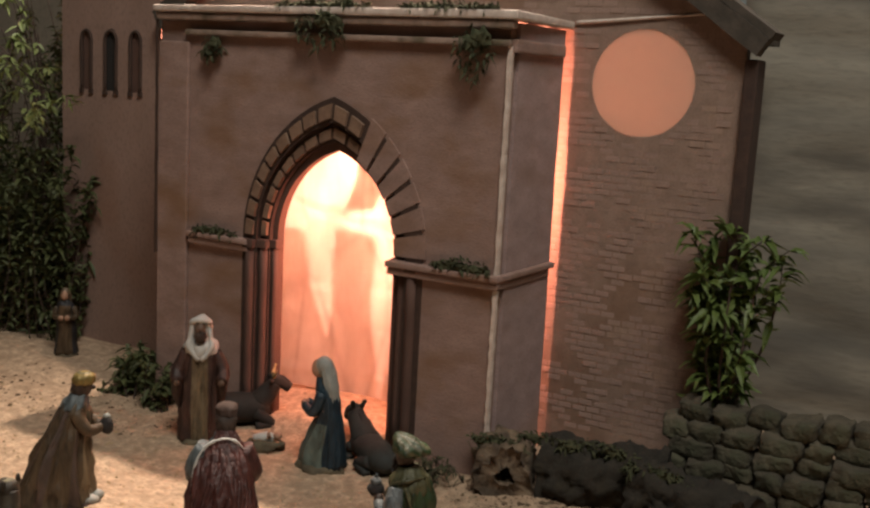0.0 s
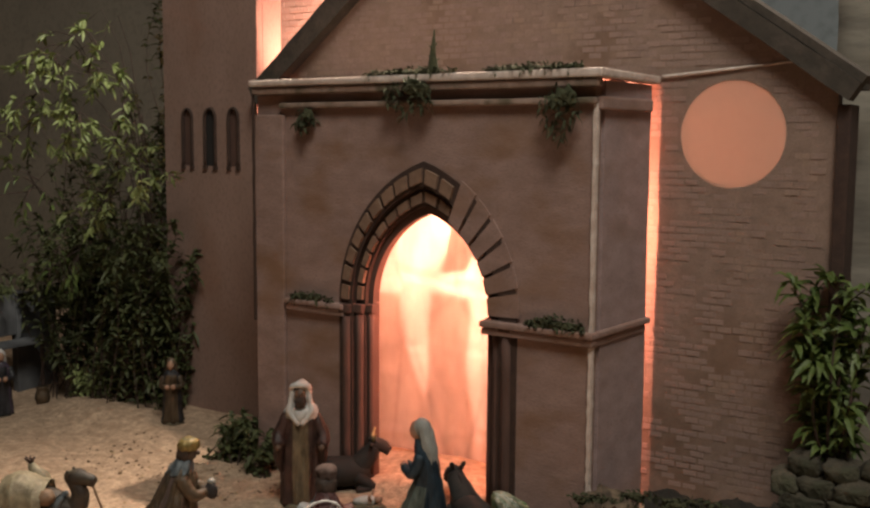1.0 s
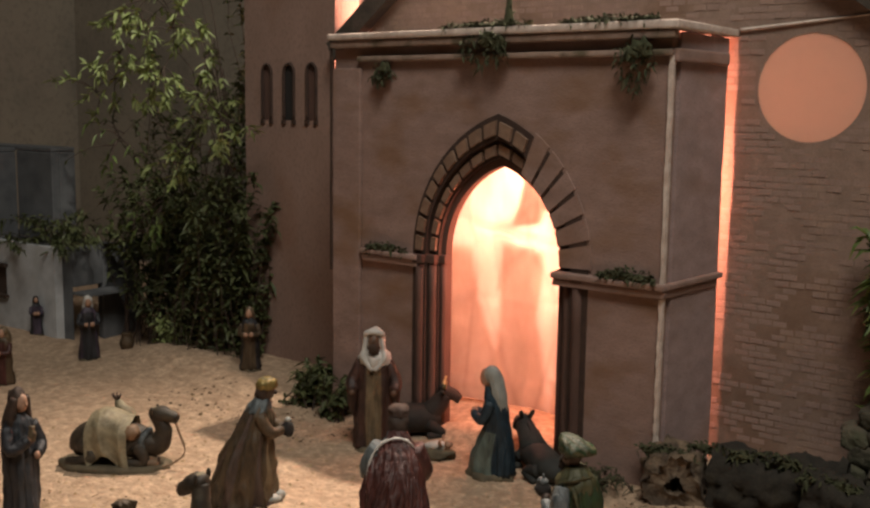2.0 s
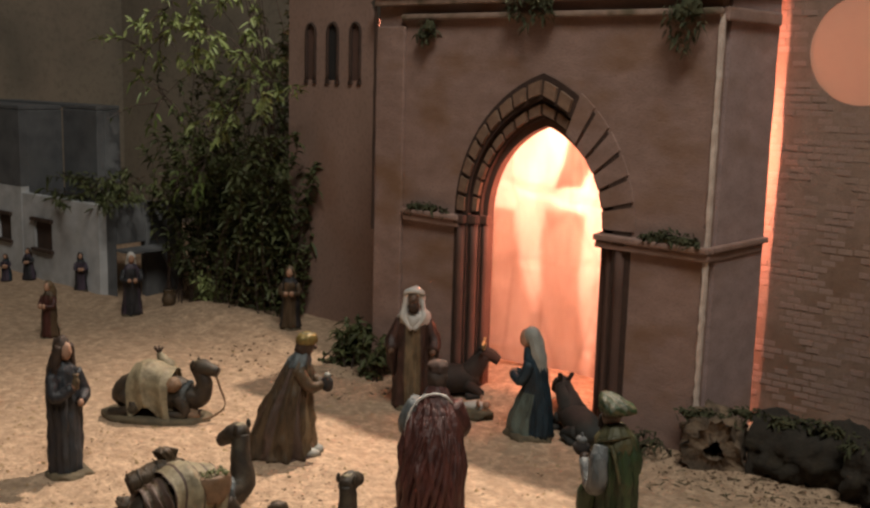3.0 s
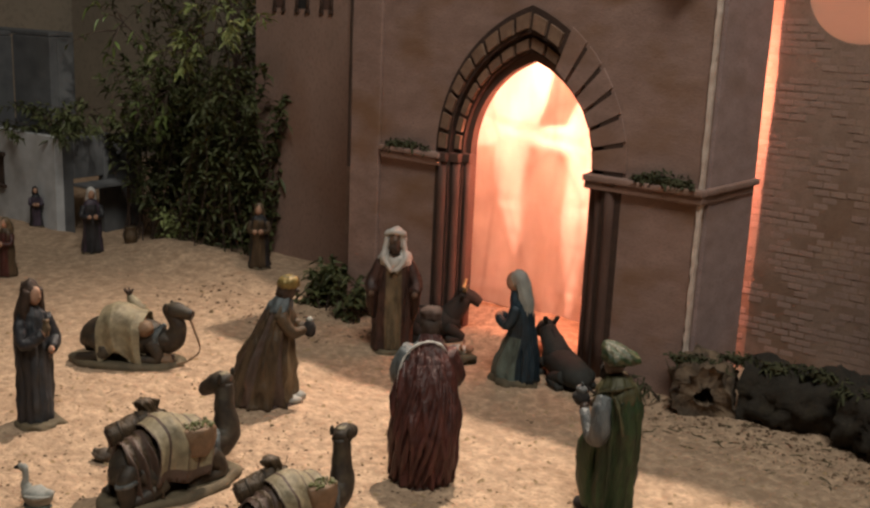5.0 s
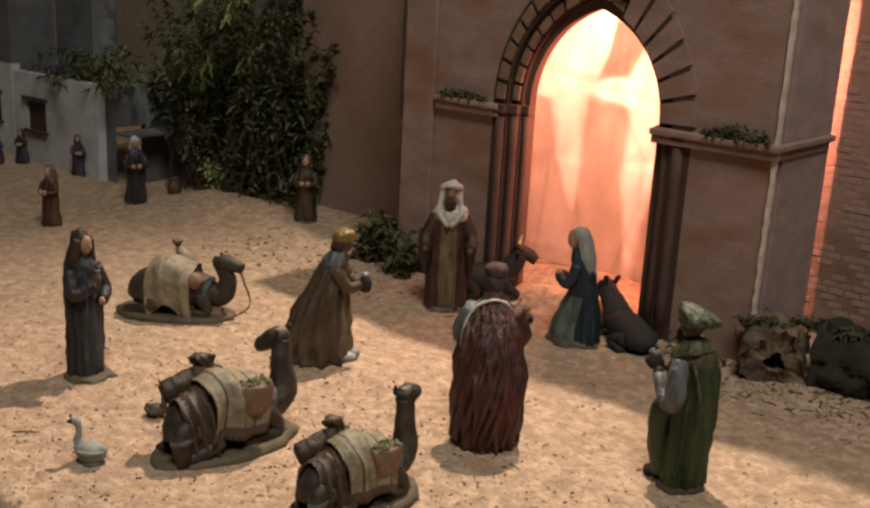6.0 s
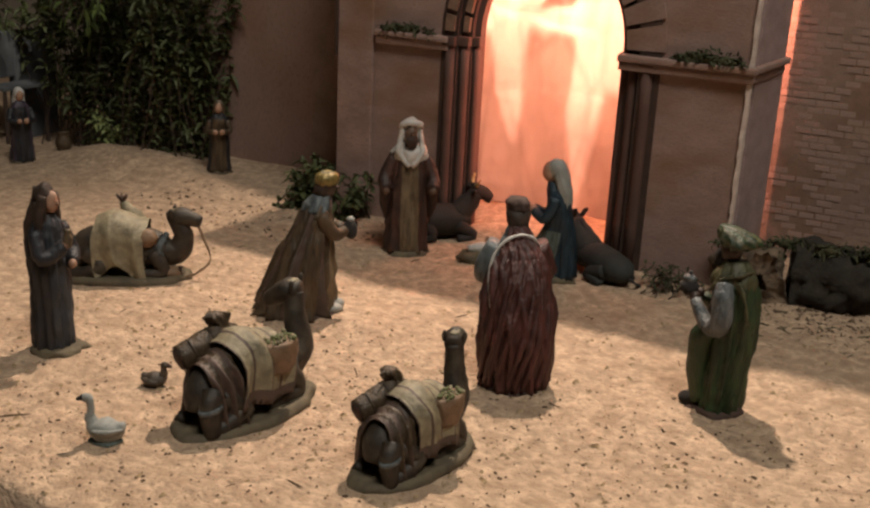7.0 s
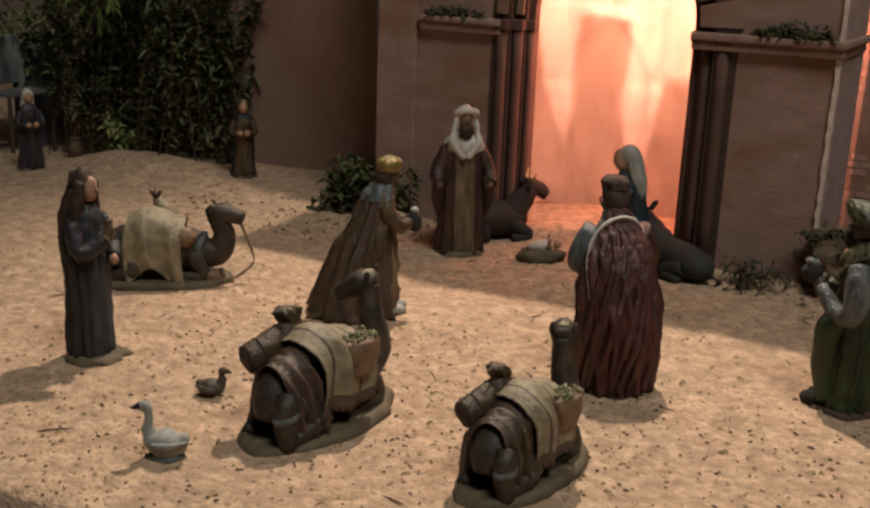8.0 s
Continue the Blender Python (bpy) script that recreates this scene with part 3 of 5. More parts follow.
for i, (c, r) in enumerate(hole):
    niche = [(c - r, 0.339)] + [(c - r * math.cos(math.pi * j / 8), 0.406 + 1.25 * r * math.sin(math.pi * j / 8)) for j in range(9)] + [(c + r, 0.339)]
    x0, x1 = cuts[i], cuts[i + 1]
    left = [(x0, -0.06), (c, -0.06), (c, 0.339), (c - r, 0.339)] + niche[1:5] + [(c, 0.406 + 1.25 * r), (c, tz), (x0, tz)]
    right = [(x1, -0.06), (x1, tz), (c, tz), (c, 0.406 + 1.25 * r)] + niche[6:10] + [(c + r, 0.339), (c, 0.339), (c, -0.06)]
    slab(bm, left, TY, TY + 0.01)
    slab(bm, right, TY, TY + 0.01)
bmesh.ops.remove_doubles(bm, verts=bm.verts, dist=0.0001)
tower = part("tower_front", bm, TOWER, church)
bm = bmesh.new()
box(bm, TX0, TX0 + 0.01, TY + 0.0105, TY + 0.045, -0.06, 0.585)
part("tower_side", bm, TOWER, church)
bm = bmesh.new()
box(bm, TX1 - 0.01, TX1, TY + 0.0105, TY + 0.045, -0.06, 0.585)
part("tower_side", bm, TOWER, church)
bm = bmesh.new()
box(bm, TX0, TX1, TY, TY + 0.045, 0.5855, 0.593)
part("tower_roof", bm, TOWER, church)
bm = bmesh.new()
slab(bm, ragged([(TX1 + 0.001, 0.0), (TX1 + 0.001, 0.585)], 0.0007, 0.012) + ragged([(TX1 - 0.003, 0.585), (TX1 - 0.003, 0.0)], 0.0007, 0.012), TY - 0.002, TY + 0.004)
part("corner_edge", bm, TOWER, church)
for i, (c, r) in enumerate(hole):
    win = part("tower_window", (lambda b: box(b, c - r * 0.98, c + r * 0.98, TY + 0.0015, TY + 0.009, 0.3395, 0.4180))(bmesh.new()), BLACK if i == 1 else COLUMN, church, "narrow round-headed tower window")
    bm = bmesh.new()
    tube(bm, [(c - r, TY - 0.001, 0.337), (c - r, TY - 0.001, 0.382), (c - r, TY - 0.001, 0.404), (c - r * 0.7, TY - 0.001, 0.412), (c, TY - 0.001, 0.4155), (c + r * 0.7, TY - 0.001, 0.412), (c + r, TY - 0.001, 0.404), (c + r, TY - 0.001, 0.382), (c + r, TY - 0.001, 0.337)], [0.0023] * 9, 6, steps=26)
    part("window_frame", bm, DARKBROWN, win, smooth=True)
    bm = bmesh.new()
    box(bm, c - r * 1.35, c - r * 0.6, TY - 0.003, TY, 0.334, 0.340, 0.0008)
    box(bm, c + r * 0.6, c + r * 1.35, TY - 0.003, TY, 0.334, 0.340, 0.0008)
    part("window_sill", bm, DARKBROWN, win)

# crumpled paper hung behind the doorway, a whole sheet before torn ones
screen = tagged(empty("paper_screen"), "crumpled creased paper sheets hung glowing behind the doorway", "paper")
CREASES = ((0.042, 0.10, 0.0030), (0.094, -0.05, 0.0022), (0.142, 0.04, 0.0026), (0.208, -0.16, 0.0042), (0.232, 0.12, 0.0026), (0.290, -0.05, 0.0022))
FOLDS = ((-0.300, 0.05, 0.0026), (-0.262, -0.10, 0.0030), (-0.215, 0.06, 0.0034), (-0.178, -0.03, 0.0026), (-0.120, 0.05, 0.0030))
bm = bmesh.new()
nx, nz = 130, 160
grid = []
for j in range(nz + 1):
    row = []
    for i in range(nx + 1):
        x, z = -0.350 + 0.320 * i / nx, 0.012 + 0.392 * j / nz
        v = Vector((x * 22, z * 16, 2.0))
        y = 0.113 + 0.0040 * noise.noise(v * 0.6) + 0.0016 * abs(noise.noise(v * 1.7)) + 0.0008 * abs(noise.noise(v * 4.1))
        for zc, tilt, amp in CREASES:
            d = z - zc - tilt * (x + 0.19) - 0.004 * noise.noise(Vector((x * 30, zc * 90, 0)))
            y -= amp * max(0.0, 1 - abs(d) / 0.009) * (0.55 + 0.6 * noise.noise(Vector((x * 14, zc * 70, 5))))
        for xc, tilt, amp in FOLDS:
            d = x - xc - tilt * (z - 0.15) - 0.004 * noise.noise(Vector((z * 30, xc * 90, 0)))
            y -= amp * max(0.0, 1 - abs(d) / 0.011) * (0.6 + 0.6 * noise.noise(Vector((z * 12, xc * 70, 5))))
        y -= 0.05 * max(0.0, 0.035 - z) ** 0.8 * (1 + noise.noise(v * 0.8))
        row.append(bm.verts.new((x, min(y, 0.1225), z)))
    grid.append(row)
for j in range(nz):
    for i in range(nx):
        bm.faces.new((grid[j][i], grid[j][i + 1], grid[j + 1][i + 1], grid[j + 1][i]))
bmesh.ops.solidify(bm, geom=bm.faces[:], thickness=0.0006)
part("front_sheet", bm, PAPER, screen, smooth=True)
for y, outline in ((0.1355, [(-0.350, 0.012), (-0.246, 0.012), (-0.250, 0.095), (-0.264, 0.125), (-0.277, 0.160), (-0.287, 0.214), (-0.350, 0.207)]),
                   (0.1385, [(-0.262, 0.012), (-0.190, 0.012), (-0.200, 0.110), (-0.207, 0.150), (-0.202, 0.218), (-0.247, 0.222), (-0.250, 0.150)]),
                   (0.1365, [(-0.197, 0.012), (-0.032, 0.012), (-0.032, 0.190), (-0.172, 0.170), (-0.184, 0.100)]),
                   (0.1375, [(-0.345, 0.243), (-0.300, 0.250), (-0.296, 0.305), (-0.340, 0.300)]),
                   (0.1360, [(-0.238, 0.236), (-0.206, 0.242), (-0.190, 0.285), (-0.226, 0.290)])):
    bm = bmesh.new()
    slab(bm, ragged(outline + outline[:1], 0.0012, 0.02)[:-1], y, y + 0.0005)
    part("back_sheet", bm, TISSUE, screen, "torn paper sheet")

# ---- the whitewashed house ----
house = tagged(empty("model_house"), "whitewashed plaster model house with flat roofs and small dark windows", "model building")
house.matrix_world = pose(-1.01, 0.0, -0.002, 0, 0, 2)
H = 0.014


def holed(bm, x0, x1, z0, z1, holes, y0, y1):
    """A wall with oblong holes standing apart along x."""
    x = x0
    for a, b, c, d in sorted(holes):
        box(bm, x, a, y0, y1, z0, z1)
        box(bm, a, b, y0, y1, z0, c)
        box(bm, a, b, y0, y1, d, z1)
        x = b
    box(bm, x, x1, y0, y1, z0, z1)


WINDOWS = ((-0.183, -0.131, 0.052, 0.101, DARKWOOD), (-0.296, -0.254, 0.056, 0.102, DARKWOOD), (-0.325, -0.285, 0.180, 0.255, BLACK))


def wall_part(x0, x1, y0, y1, z0, z1, material=None, label="", holes=()):
    bm = bmesh.new()
    if holes:
        holed(bm, x0, x1, z0, z1, holes, y0, y1)
        bmesh.ops.remove_doubles(bm, verts=bm.verts, dist=0.0001)
    else:
        box(bm, x0, x1, y0, y1, z0, z1, 0.002)
    return part("house_wall", bm, material or WHITEWASH, house, label)


wall_part(-0.218, 0.0, 0.0, H, -0.03, 0.140, holes=[WINDOWS[0][:4]])
wall_part(-0.44, -0.2185, -0.001, H, -0.03, 0.150, holes=[WINDOWS[1][:4]])
wall_part(-0.44, -0.2185, -0.001, H, 0.1505, 0.277, SHADEWASH, holes=[WINDOWS[2][:4]])
wall_part(-H, 0.0, 0.0142, 0.032, -0.03, 0.137, SHADEWASH)
wall_part(-H, 0.0, 0.0322, 0.086, 0.075, 0.137, SHADEWASH)
wall_part(-H, 0.0, 0.0862, 0.160, -0.03, 0.137, SHADEWASH)
wall_part(-0.218, -0.118, 0.080, 0.094, 0.130, 0.280, SHADEWASH, "whitewashed wall set back on the roof, coloured darker for its shade")
wall_part(-0.132, -0.118, 0.0942, 0.125, 0.130, 0.280, SHADEWASH)
wall_part(-0.2325, -0.2187, 0.0142, 0.0795, 0.130, 0.277, SHADEWASH)
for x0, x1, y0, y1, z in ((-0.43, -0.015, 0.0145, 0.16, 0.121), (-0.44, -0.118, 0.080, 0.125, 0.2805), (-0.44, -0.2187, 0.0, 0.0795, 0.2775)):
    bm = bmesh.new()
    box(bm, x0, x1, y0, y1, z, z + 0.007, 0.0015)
    part("flat_roof", bm, SHADEWASH, house)
for a, b, c, d, m in WINDOWS:
    bm = bmesh.new()
    box(bm, a, b, 0.0045, 0.0070, c, d)
    win = part("house_window", bm, m, house, "small dark window")
    if c < 0.1:
        bm = bmesh.new()
        box(bm, a - 0.005, b + 0.005, -0.006, 0.003, d - 0.003, d + 0.003, 0.001)
        part("lintel", bm, DARKWOOD, win)
        bm = bmesh.new()
        box(bm, a - 0.005, b + 0.005, -0.006, 0.003, c - 0.004, c + 0.001, 0.001)
        part("sill", bm, DARKWOOD, win)
bm = bmesh.new()
box(bm, 0.001, 0.040, 0.030, 0.108, 0.064, 0.069, 0.001)
part("awning", bm, SHADEWASH, house, "pale plank awning over the doorway")
for y in (0.034, 0.104):
    bm = bmesh.new()
    tube(bm, [(0.036, y, -0.022), (0.036, y, 0.03), (0.036, y, 0.064)], (0.003, 0.0028, 0.0025), 8, steps=4)
    part("awning_post", bm, DARKWOOD, house)

# ---- plants and bark ----


def leaves(name, parent, spots, length, width, material, seed, droop=0.5, cup=0.25):
    """Many small bent leaves, each with a tapered outline. spots: (place, direction)."""
    rnd = random.Random(seed)
    vs, fs = [], []
    prof = ((0.0, 0.12), (0.3, 0.9), (0.65, 0.8), (1.0, 0.04))
    for p, d in spots:
        d = Vector(d).normalized()
        side = d.cross(Vector((rnd.uniform(-0.6, 0.6), rnd.uniform(-0.6, 0.6), 1))).normalized()
        up = side.cross(d)
        l, w = length * rnd.uniform(0.6, 1.25), width * rnd.uniform(0.7, 1.2)
        b = len(vs)
        for t, k in prof:
            c = Vector(p) + d * l * t - Vector((0, 0, 1)) * droop * l * t * t * rnd.uniform(0.7, 1.3)
            vs += [c - side * w * k / 2 + up * cup * w * k, c, c + side * w * k / 2 + up * cup * w * k]
        for i in range(3):
            for s in range(2):
                o = b + 3 * i + s
                fs.append((o, o + 1, o + 4, o + 3))
    me = bpy.data.meshes.new(name)
    me.from_pydata(vs, [], fs)
    me.materials.append(material)
    ob = new(name, me)
    ob.parent = parent
    return tagged(ob, kind="stuff")


def plant(name, label, base, stems, length, width, material, seed, per=16, stem_r=0.002, spread=0.9, droop=0.5, start=0.3):
    """A branching plant: stems are lists of points; leaves grow along each stem."""
    rnd = random.Random(seed)
    root = tagged(empty(name), label, "plant")
    root.location = base
    spots = []
    bm = bmesh.new()
    for pts in stems:
        tube(bm, pts, [stem_r * (1 - 0.75 * i / (len(pts) - 1)) for i in range(len(pts))], 6, steps=10)
        rows = smooth_rows(pts, 40)
        for _ in range(per):
            s = rnd.uniform(start, 1)
            i = min(int(s * 39), 38)
            p, q = Vector(rows[i]), Vector(rows[i + 1])
            d = (q - p).normalized() + Vector((rnd.gauss(0, spread), rnd.gauss(0, spread), rnd.gauss(0, spread * 0.7)))
            spots.append((p, d))
    part("stem", bm, DARKWOOD, root)
    leaves("foliage", root, spots, length, width, material, seed + 1, droop)
    return root


def stems_for(rnd, count, height, reach, lean=(0, 0), base_r=0.02, sag=0.0):
    out = []
    for _ in range(count):
        a, r, h = rnd.uniform(0, 6.283), reach * rnd.uniform(0.25, 1), height * rnd.uniform(0.55, 1.05)
        b = Vector((base_r * rnd.uniform(-1, 1), base_r * rnd.uniform(-1, 1), -0.004))
        tip = Vector((lean[0] * h + r * math.cos(a), lean[1] * h + r * math.sin(a) * 0.7, h - sag * r))
        m1 = b.lerp(tip, 0.35) + Vector((rnd.uniform(-1, 1), rnd.uniform(-1, 1), 1.2)) * 0.10 * h
        m2 = b.lerp(tip, 0.7) + Vector((rnd.uniform(-1, 1), rnd.uniform(-1, 1), 1.4)) * 0.10 * h
        out.append([tuple(v) for v in (b, m1, m2, tip)])
    return out


rnd = random.Random(5)


def arching(rnd, root, tips, twigs):
    """Stems that rise beside the tower and arch over to the tips, each with side twigs."""
    out = []
    for x, y, z in tips:
        tip = Vector((x, y, z)) - Vector(root)
        top = Vector((tip.x * 0.35, tip.y * 0.3, max(tip.z + 0.07, 0.30)))
        main = [(0, 0, 0), (tip.x * 0.06, 0.01, top.z * 0.55), tuple(top), tuple(tip.lerp(top, 0.35) + Vector((0, 0, 0.015))), tuple(tip)]
        out.append(main)
        rows = smooth_rows(main, 30)
        for _ in range(twigs):
            a = Vector(rows[rnd.randint(21, 29)])
            b = a + Vector((rnd.uniform(-0.07, 0.05), rnd.uniform(-0.05, 0.03), rnd.uniform(-0.06, 0.03)))
            out.append([tuple(a), tuple(a.lerp(b, 0.5) + Vector((0, 0, 0.008))), tuple(b)])
    return out


root = (-0.745, 0.115, -0.02)
plant("leafy_branches", "arching branches with long light green leaves beside the tower", root, arching(rnd, root, [(-0.965, 0.06, 0.37), (-0.90, 0.05, 0.43), (-0.80, 0.04, 0.39), (-0.735, 0.06, 0.37), (-0.690, 0.06, 0.33), (-0.750, 0.05, 0.275), (-0.78, 0.05, 0.46), (-0.86, 0.05, 0.47)], 10), 0.0165, 0.0056, LEAF, 11, per=12, stem_r=0.0010, start=0.62, droop=0.15)
root = (-0.84, 0.12, -0.02)
plant("leafy_branches", "low arching branches with light green leaves above the house", root, arching(rnd, root, [(-0.87, 0.04, 0.17), (-0.95, 0.05, 0.27), (-0.80, 0.04, 0.20)], 8), 0.0150, 0.0046, LEAFMID, 12, per=4, stem_r=0.0010, start=0.55, droop=0.4)
plant("dark_bush", "dense dark green bush at the foot of the tower", (-0.715, 0.080, -0.005), stems_for(rnd, 44, 0.26, 0.10, base_r=0.06), 0.0165, 0.0062, LEAFDARK, 13, per=70, start=0.05, stem_r=0.0008)
plant("dark_bush", "dense dark green bush behind the house", (-0.86, 0.15, -0.02), stems_for(rnd, 56, 0.27, 0.12, base_r=0.06), 0.0165, 0.0062, LEAFDARK, 14, per=70, start=0.05, stem_r=0.0008)
plant("dark_bush", "dark ivy climbing beside the tower", (-0.765, 0.19, -0.02), stems_for(rnd, 22, 0.62, 0.06, base_r=0.04), 0.0165, 0.0062, LEAFDARK, 15, per=80, start=0.08, stem_r=0.0008)
plant("dark_bush", "dark leaves hanging over the house roof", (-0.93, 0.14, -0.02), stems_for(rnd, 44, 0.27, 0.14, base_r=0.06), 0.0165, 0.0062, LEAFDARK, 16, per=60, start=0.2, stem_r=0.0008)
plant("dark_bush", "loose dark branches rising behind the house roof", (-1.12, 0.32, -0.02), stems_for(rnd, 34, 0.46, 0.16, base_r=0.08), 0.0165, 0.0062, LEAFDARK, 61, per=46, start=0.3, stem_r=0.0010)
plant("dark_bush", "dark leafy branches lying over the house roof", (-1.075, 0.055, 0.128), stems_for(rnd, 40, 0.07, 0.15, base_r=0.08, sag=0.25), 0.015, 0.0045, LEAFDARK, 62, per=22, start=0.2, stem_r=0.0008)
plant("low_plant", "low green plant on the sand by the bush", (-0.80, 0.06, heights(-0.80, 0.06)), stems_for(rnd, 12, 0.04, 0.06, base_r=0.03), 0.013, 0.005, LEAF, 17, per=12, start=0.2, stem_r=0.0008)
plant("dark_shrub", "small dark shrub against the church wall", (-0.450, -0.008, heights(-0.450, -0.008)), stems_for(rnd, 26, 0.050, 0.035, base_r=0.03), 0.014, 0.006, LEAFDARK, 18, per=26, start=0.1, stem_r=0.001)
plant("dark_shrub", "small dark shrub beside the bearded figurine", (-0.385, -0.030, heights(-0.385, -0.030)), stems_for(rnd, 18, 0.05, 0.028, base_r=0.02), 0.012, 0.005, LEAFDARK, 19, per=22, start=0.1, stem_r=0.001)
plant("green_bush", "leafy green bush against the corner of the nave", (0.190, 0.100, 0.070), stems_for(rnd, 20, 0.19, 0.050, (0.06, 0)), 0.023, 0.0075, LEAFMID, 20, per=52, start=0.1, stem_r=0.0018)
plant("low_weeds", "low dry weeds along the foot of the porch", (-0.035, -0.035, heights(-0.035, -0.035)), stems_for(rnd, 22, 0.022, 0.035, base_r=0.035), 0.010, 0.0025, MOSS, 21, per=9, start=0.1, stem_r=0.0006)


def moss(x, y, z, rx, rz, seed, label, hang=0.0, material=None):
    rnd = random.Random(seed)
    root = tagged(empty("moss_clump"), label, "moss")
    root.location = (x, y, z)
    bm = bmesh.new()
    for i in range(5):
        blob(bm, (rx * rnd.uniform(-0.7, 0.7), -0.001, rz * rnd.uniform(0.0, 0.4)), (rx * 0.35, 0.004, rz * 0.35), 0, seg=8, rough=0.6, seed=i, scale=200)
    part("clump", bm, MOSS, root)
    spots = []
    for _ in range(int(70 + 2600 * rx)):
        u = rnd.uniform(-1, 1)
        spots.append(((u * rx, rnd.uniform(-0.005, 0.003), rz * rnd.uniform(0, 1) * (1 - 0.6 * abs(u)) * (1 if rnd.random() > hang else -1.6)), (rnd.gauss(0, 1), rnd.gauss(-0.4, 0.6), rnd.gauss(0.4 - hang, 0.8))))
    leaves("tuft", root, spots, 0.008, 0.003, material or MOSS, seed)


moss(-0.335, -0.004, 0.2007, 0.030, 0.009, 31, "dark green moss on the impost band")
moss(-0.035, -0.004, 0.2007, 0.032, 0.012, 32, "dark green moss on the impost band")
moss(-0.200, -0.012, 0.423, 0.030, 0.018, 33, "green moss hanging over the cornice", 0.6)
moss(-0.030, -0.012, 0.410, 0.018, 0.022, 34, "dry moss hanging from the cornice corner", 0.75)
moss(-0.20, -0.006, 0.4408, 0.055, 0.006, 35, "dry moss lying on the porch roof")
moss(-0.06, -0.006, 0.4408, 0.050, 0.006, 36, "dry moss lying on the porch roof")
moss(-0.340, -0.006, 0.400, 0.012, 0.012, 37, "dry moss under the cornice", 0.8)
bm = bmesh.new()
tube(bm, [(-0.175, -0.004, 0.440), (-0.176, -0.004, 0.458), (-0.175, -0.003, 0.484)], (0.007, 0.0035, 0.0006), 8, steps=10)
for i in range(10):
    z = 0.443 + 0.003 * i
    tube(bm, [(-0.175, -0.004, z), (-0.175 + 0.009 * math.cos(i * 2.4) * (1 - i / 12), -0.004 + 0.006 * math.sin(i * 2.4), z + 0.004)], (0.0016, 0.0004), 5, steps=3)
tagged(obj("tiny_fir", bm, MOSS, smooth=True), "tiny pointed green fir on the porch roof", "plant")


def bark(x, y, z, length, r, turn, seed, label, material=None):
    """A hollow roll of cork bark with a rough skin."""
    bm = bmesh.new()
    seg, n = 40, 26
    rings = []
    for sh, rr in ((0, 1.0), (1, 0.34)):
        rows = []
        for j in range(n + 1):
            row = []
            for i in range(seg):
                a = 2 * math.pi * i / seg
                u = length * (j / n - 0.5)
                k = rr * r * (1 + 0.45 * noise.noise(Vector((math.cos(a) * 1.6 + seed, math.sin(a) * 1.6, u * 45))) + 0.30 * noise.noise(Vector((math.cos(a) * 5, math.sin(a) * 5 + seed, u * 160))))
                row.append(bm.verts.new((u + 0.004 * noise.noise(Vector((a * 2, seed, sh))), k * math.cos(a), r * 0.8 + k * 0.9 * math.sin(a))))
            rows.append(row)
        rings.append(rows)
    for sh, rows in enumerate(rings):
        for j in range(n):
            for i in range(seg):
                q = (rows[j][i], rows[j][(i + 1) % seg], rows[j + 1][(i + 1) % seg], rows[j + 1][i])
                bm.faces.new(q if sh else q[::-1])
    for j in (0, n):
        for i in range(seg):
            q = (rings[0][j][i], rings[0][j][(i + 1) % seg], rings[1][j][(i + 1) % seg], rings[1][j][i])
            bm.faces.new(q if j else q[::-1])
    ob = tagged(obj("cork_bark", bm, material or BARK, smooth=True), label, "bark")
    ob.matrix_world = pose(x, y, z, 0, 0, turn)


bark(0.022, -0.004, heights(0.022, -0.004) - 0.004, 0.060, 0.027, -62, 1, "rough brown roll of cork bark by the porch", TANBARK)
bark(0.112, 0.022, heights(0.11, 0.02) - 0.004, 0.115, 0.032, 12, 2, "rough dark roll of cork bark lying on sand")
bark(0.200, -0.005, heights(0.20, 0.0) - 0.004, 0.10, 0.031, -20, 3, "rough dark roll of cork bark lying on sand")
rnd = random.Random(9)


def rubble(w, d, h, seed):
    """A squarish field stone with knocked-off corners."""
    bm = bmesh.new()
    box(bm, -w / 2, w / 2, -d / 2, d / 2, -h / 2, h / 2, 0.3 * h)
    bmesh.ops.subdivide_edges(bm, edges=bm.edges[:], cuts=2, use_grid_fill=True)
    for v in bm.verts:
        v.co += 0.0036 * noise.noise_vector(v.co * 70 + Vector((seed, 2 * seed, 0))) + 0.0014 * noise.noise_vector(v.co * 210 + Vector((0, seed, 0)))
    return bm


for row in range(6):
    x, z = 0.150 + 0.012 * (row % 2), 0.006 + 0.0162 * row
    while x < 0.44:
        w = rnd.uniform(0.022, 0.040)
        rise = 0.10 * max(0.0, x - 0.17)
        if z < 0.088 + rise:
            ob = tagged(obj("stone", rubble(w, 0.030, 0.0185, 7.1 * row + 31 * x), ROCK, smooth=True), "rough grey-brown stone in a low rubble wall beside the nave", "stone", "stones beside the nave")
            ob.matrix_world = pose(x + w / 2, 0.052 + 0.006 * row + rnd.uniform(-0.005, 0.005), z + rise * 0.5 + rnd.uniform(-0.0015, 0.0015), rnd.uniform(-8, 8), rnd.uniform(-7, 7), rnd.uniform(-10, 10))
        x += w + 0.0015
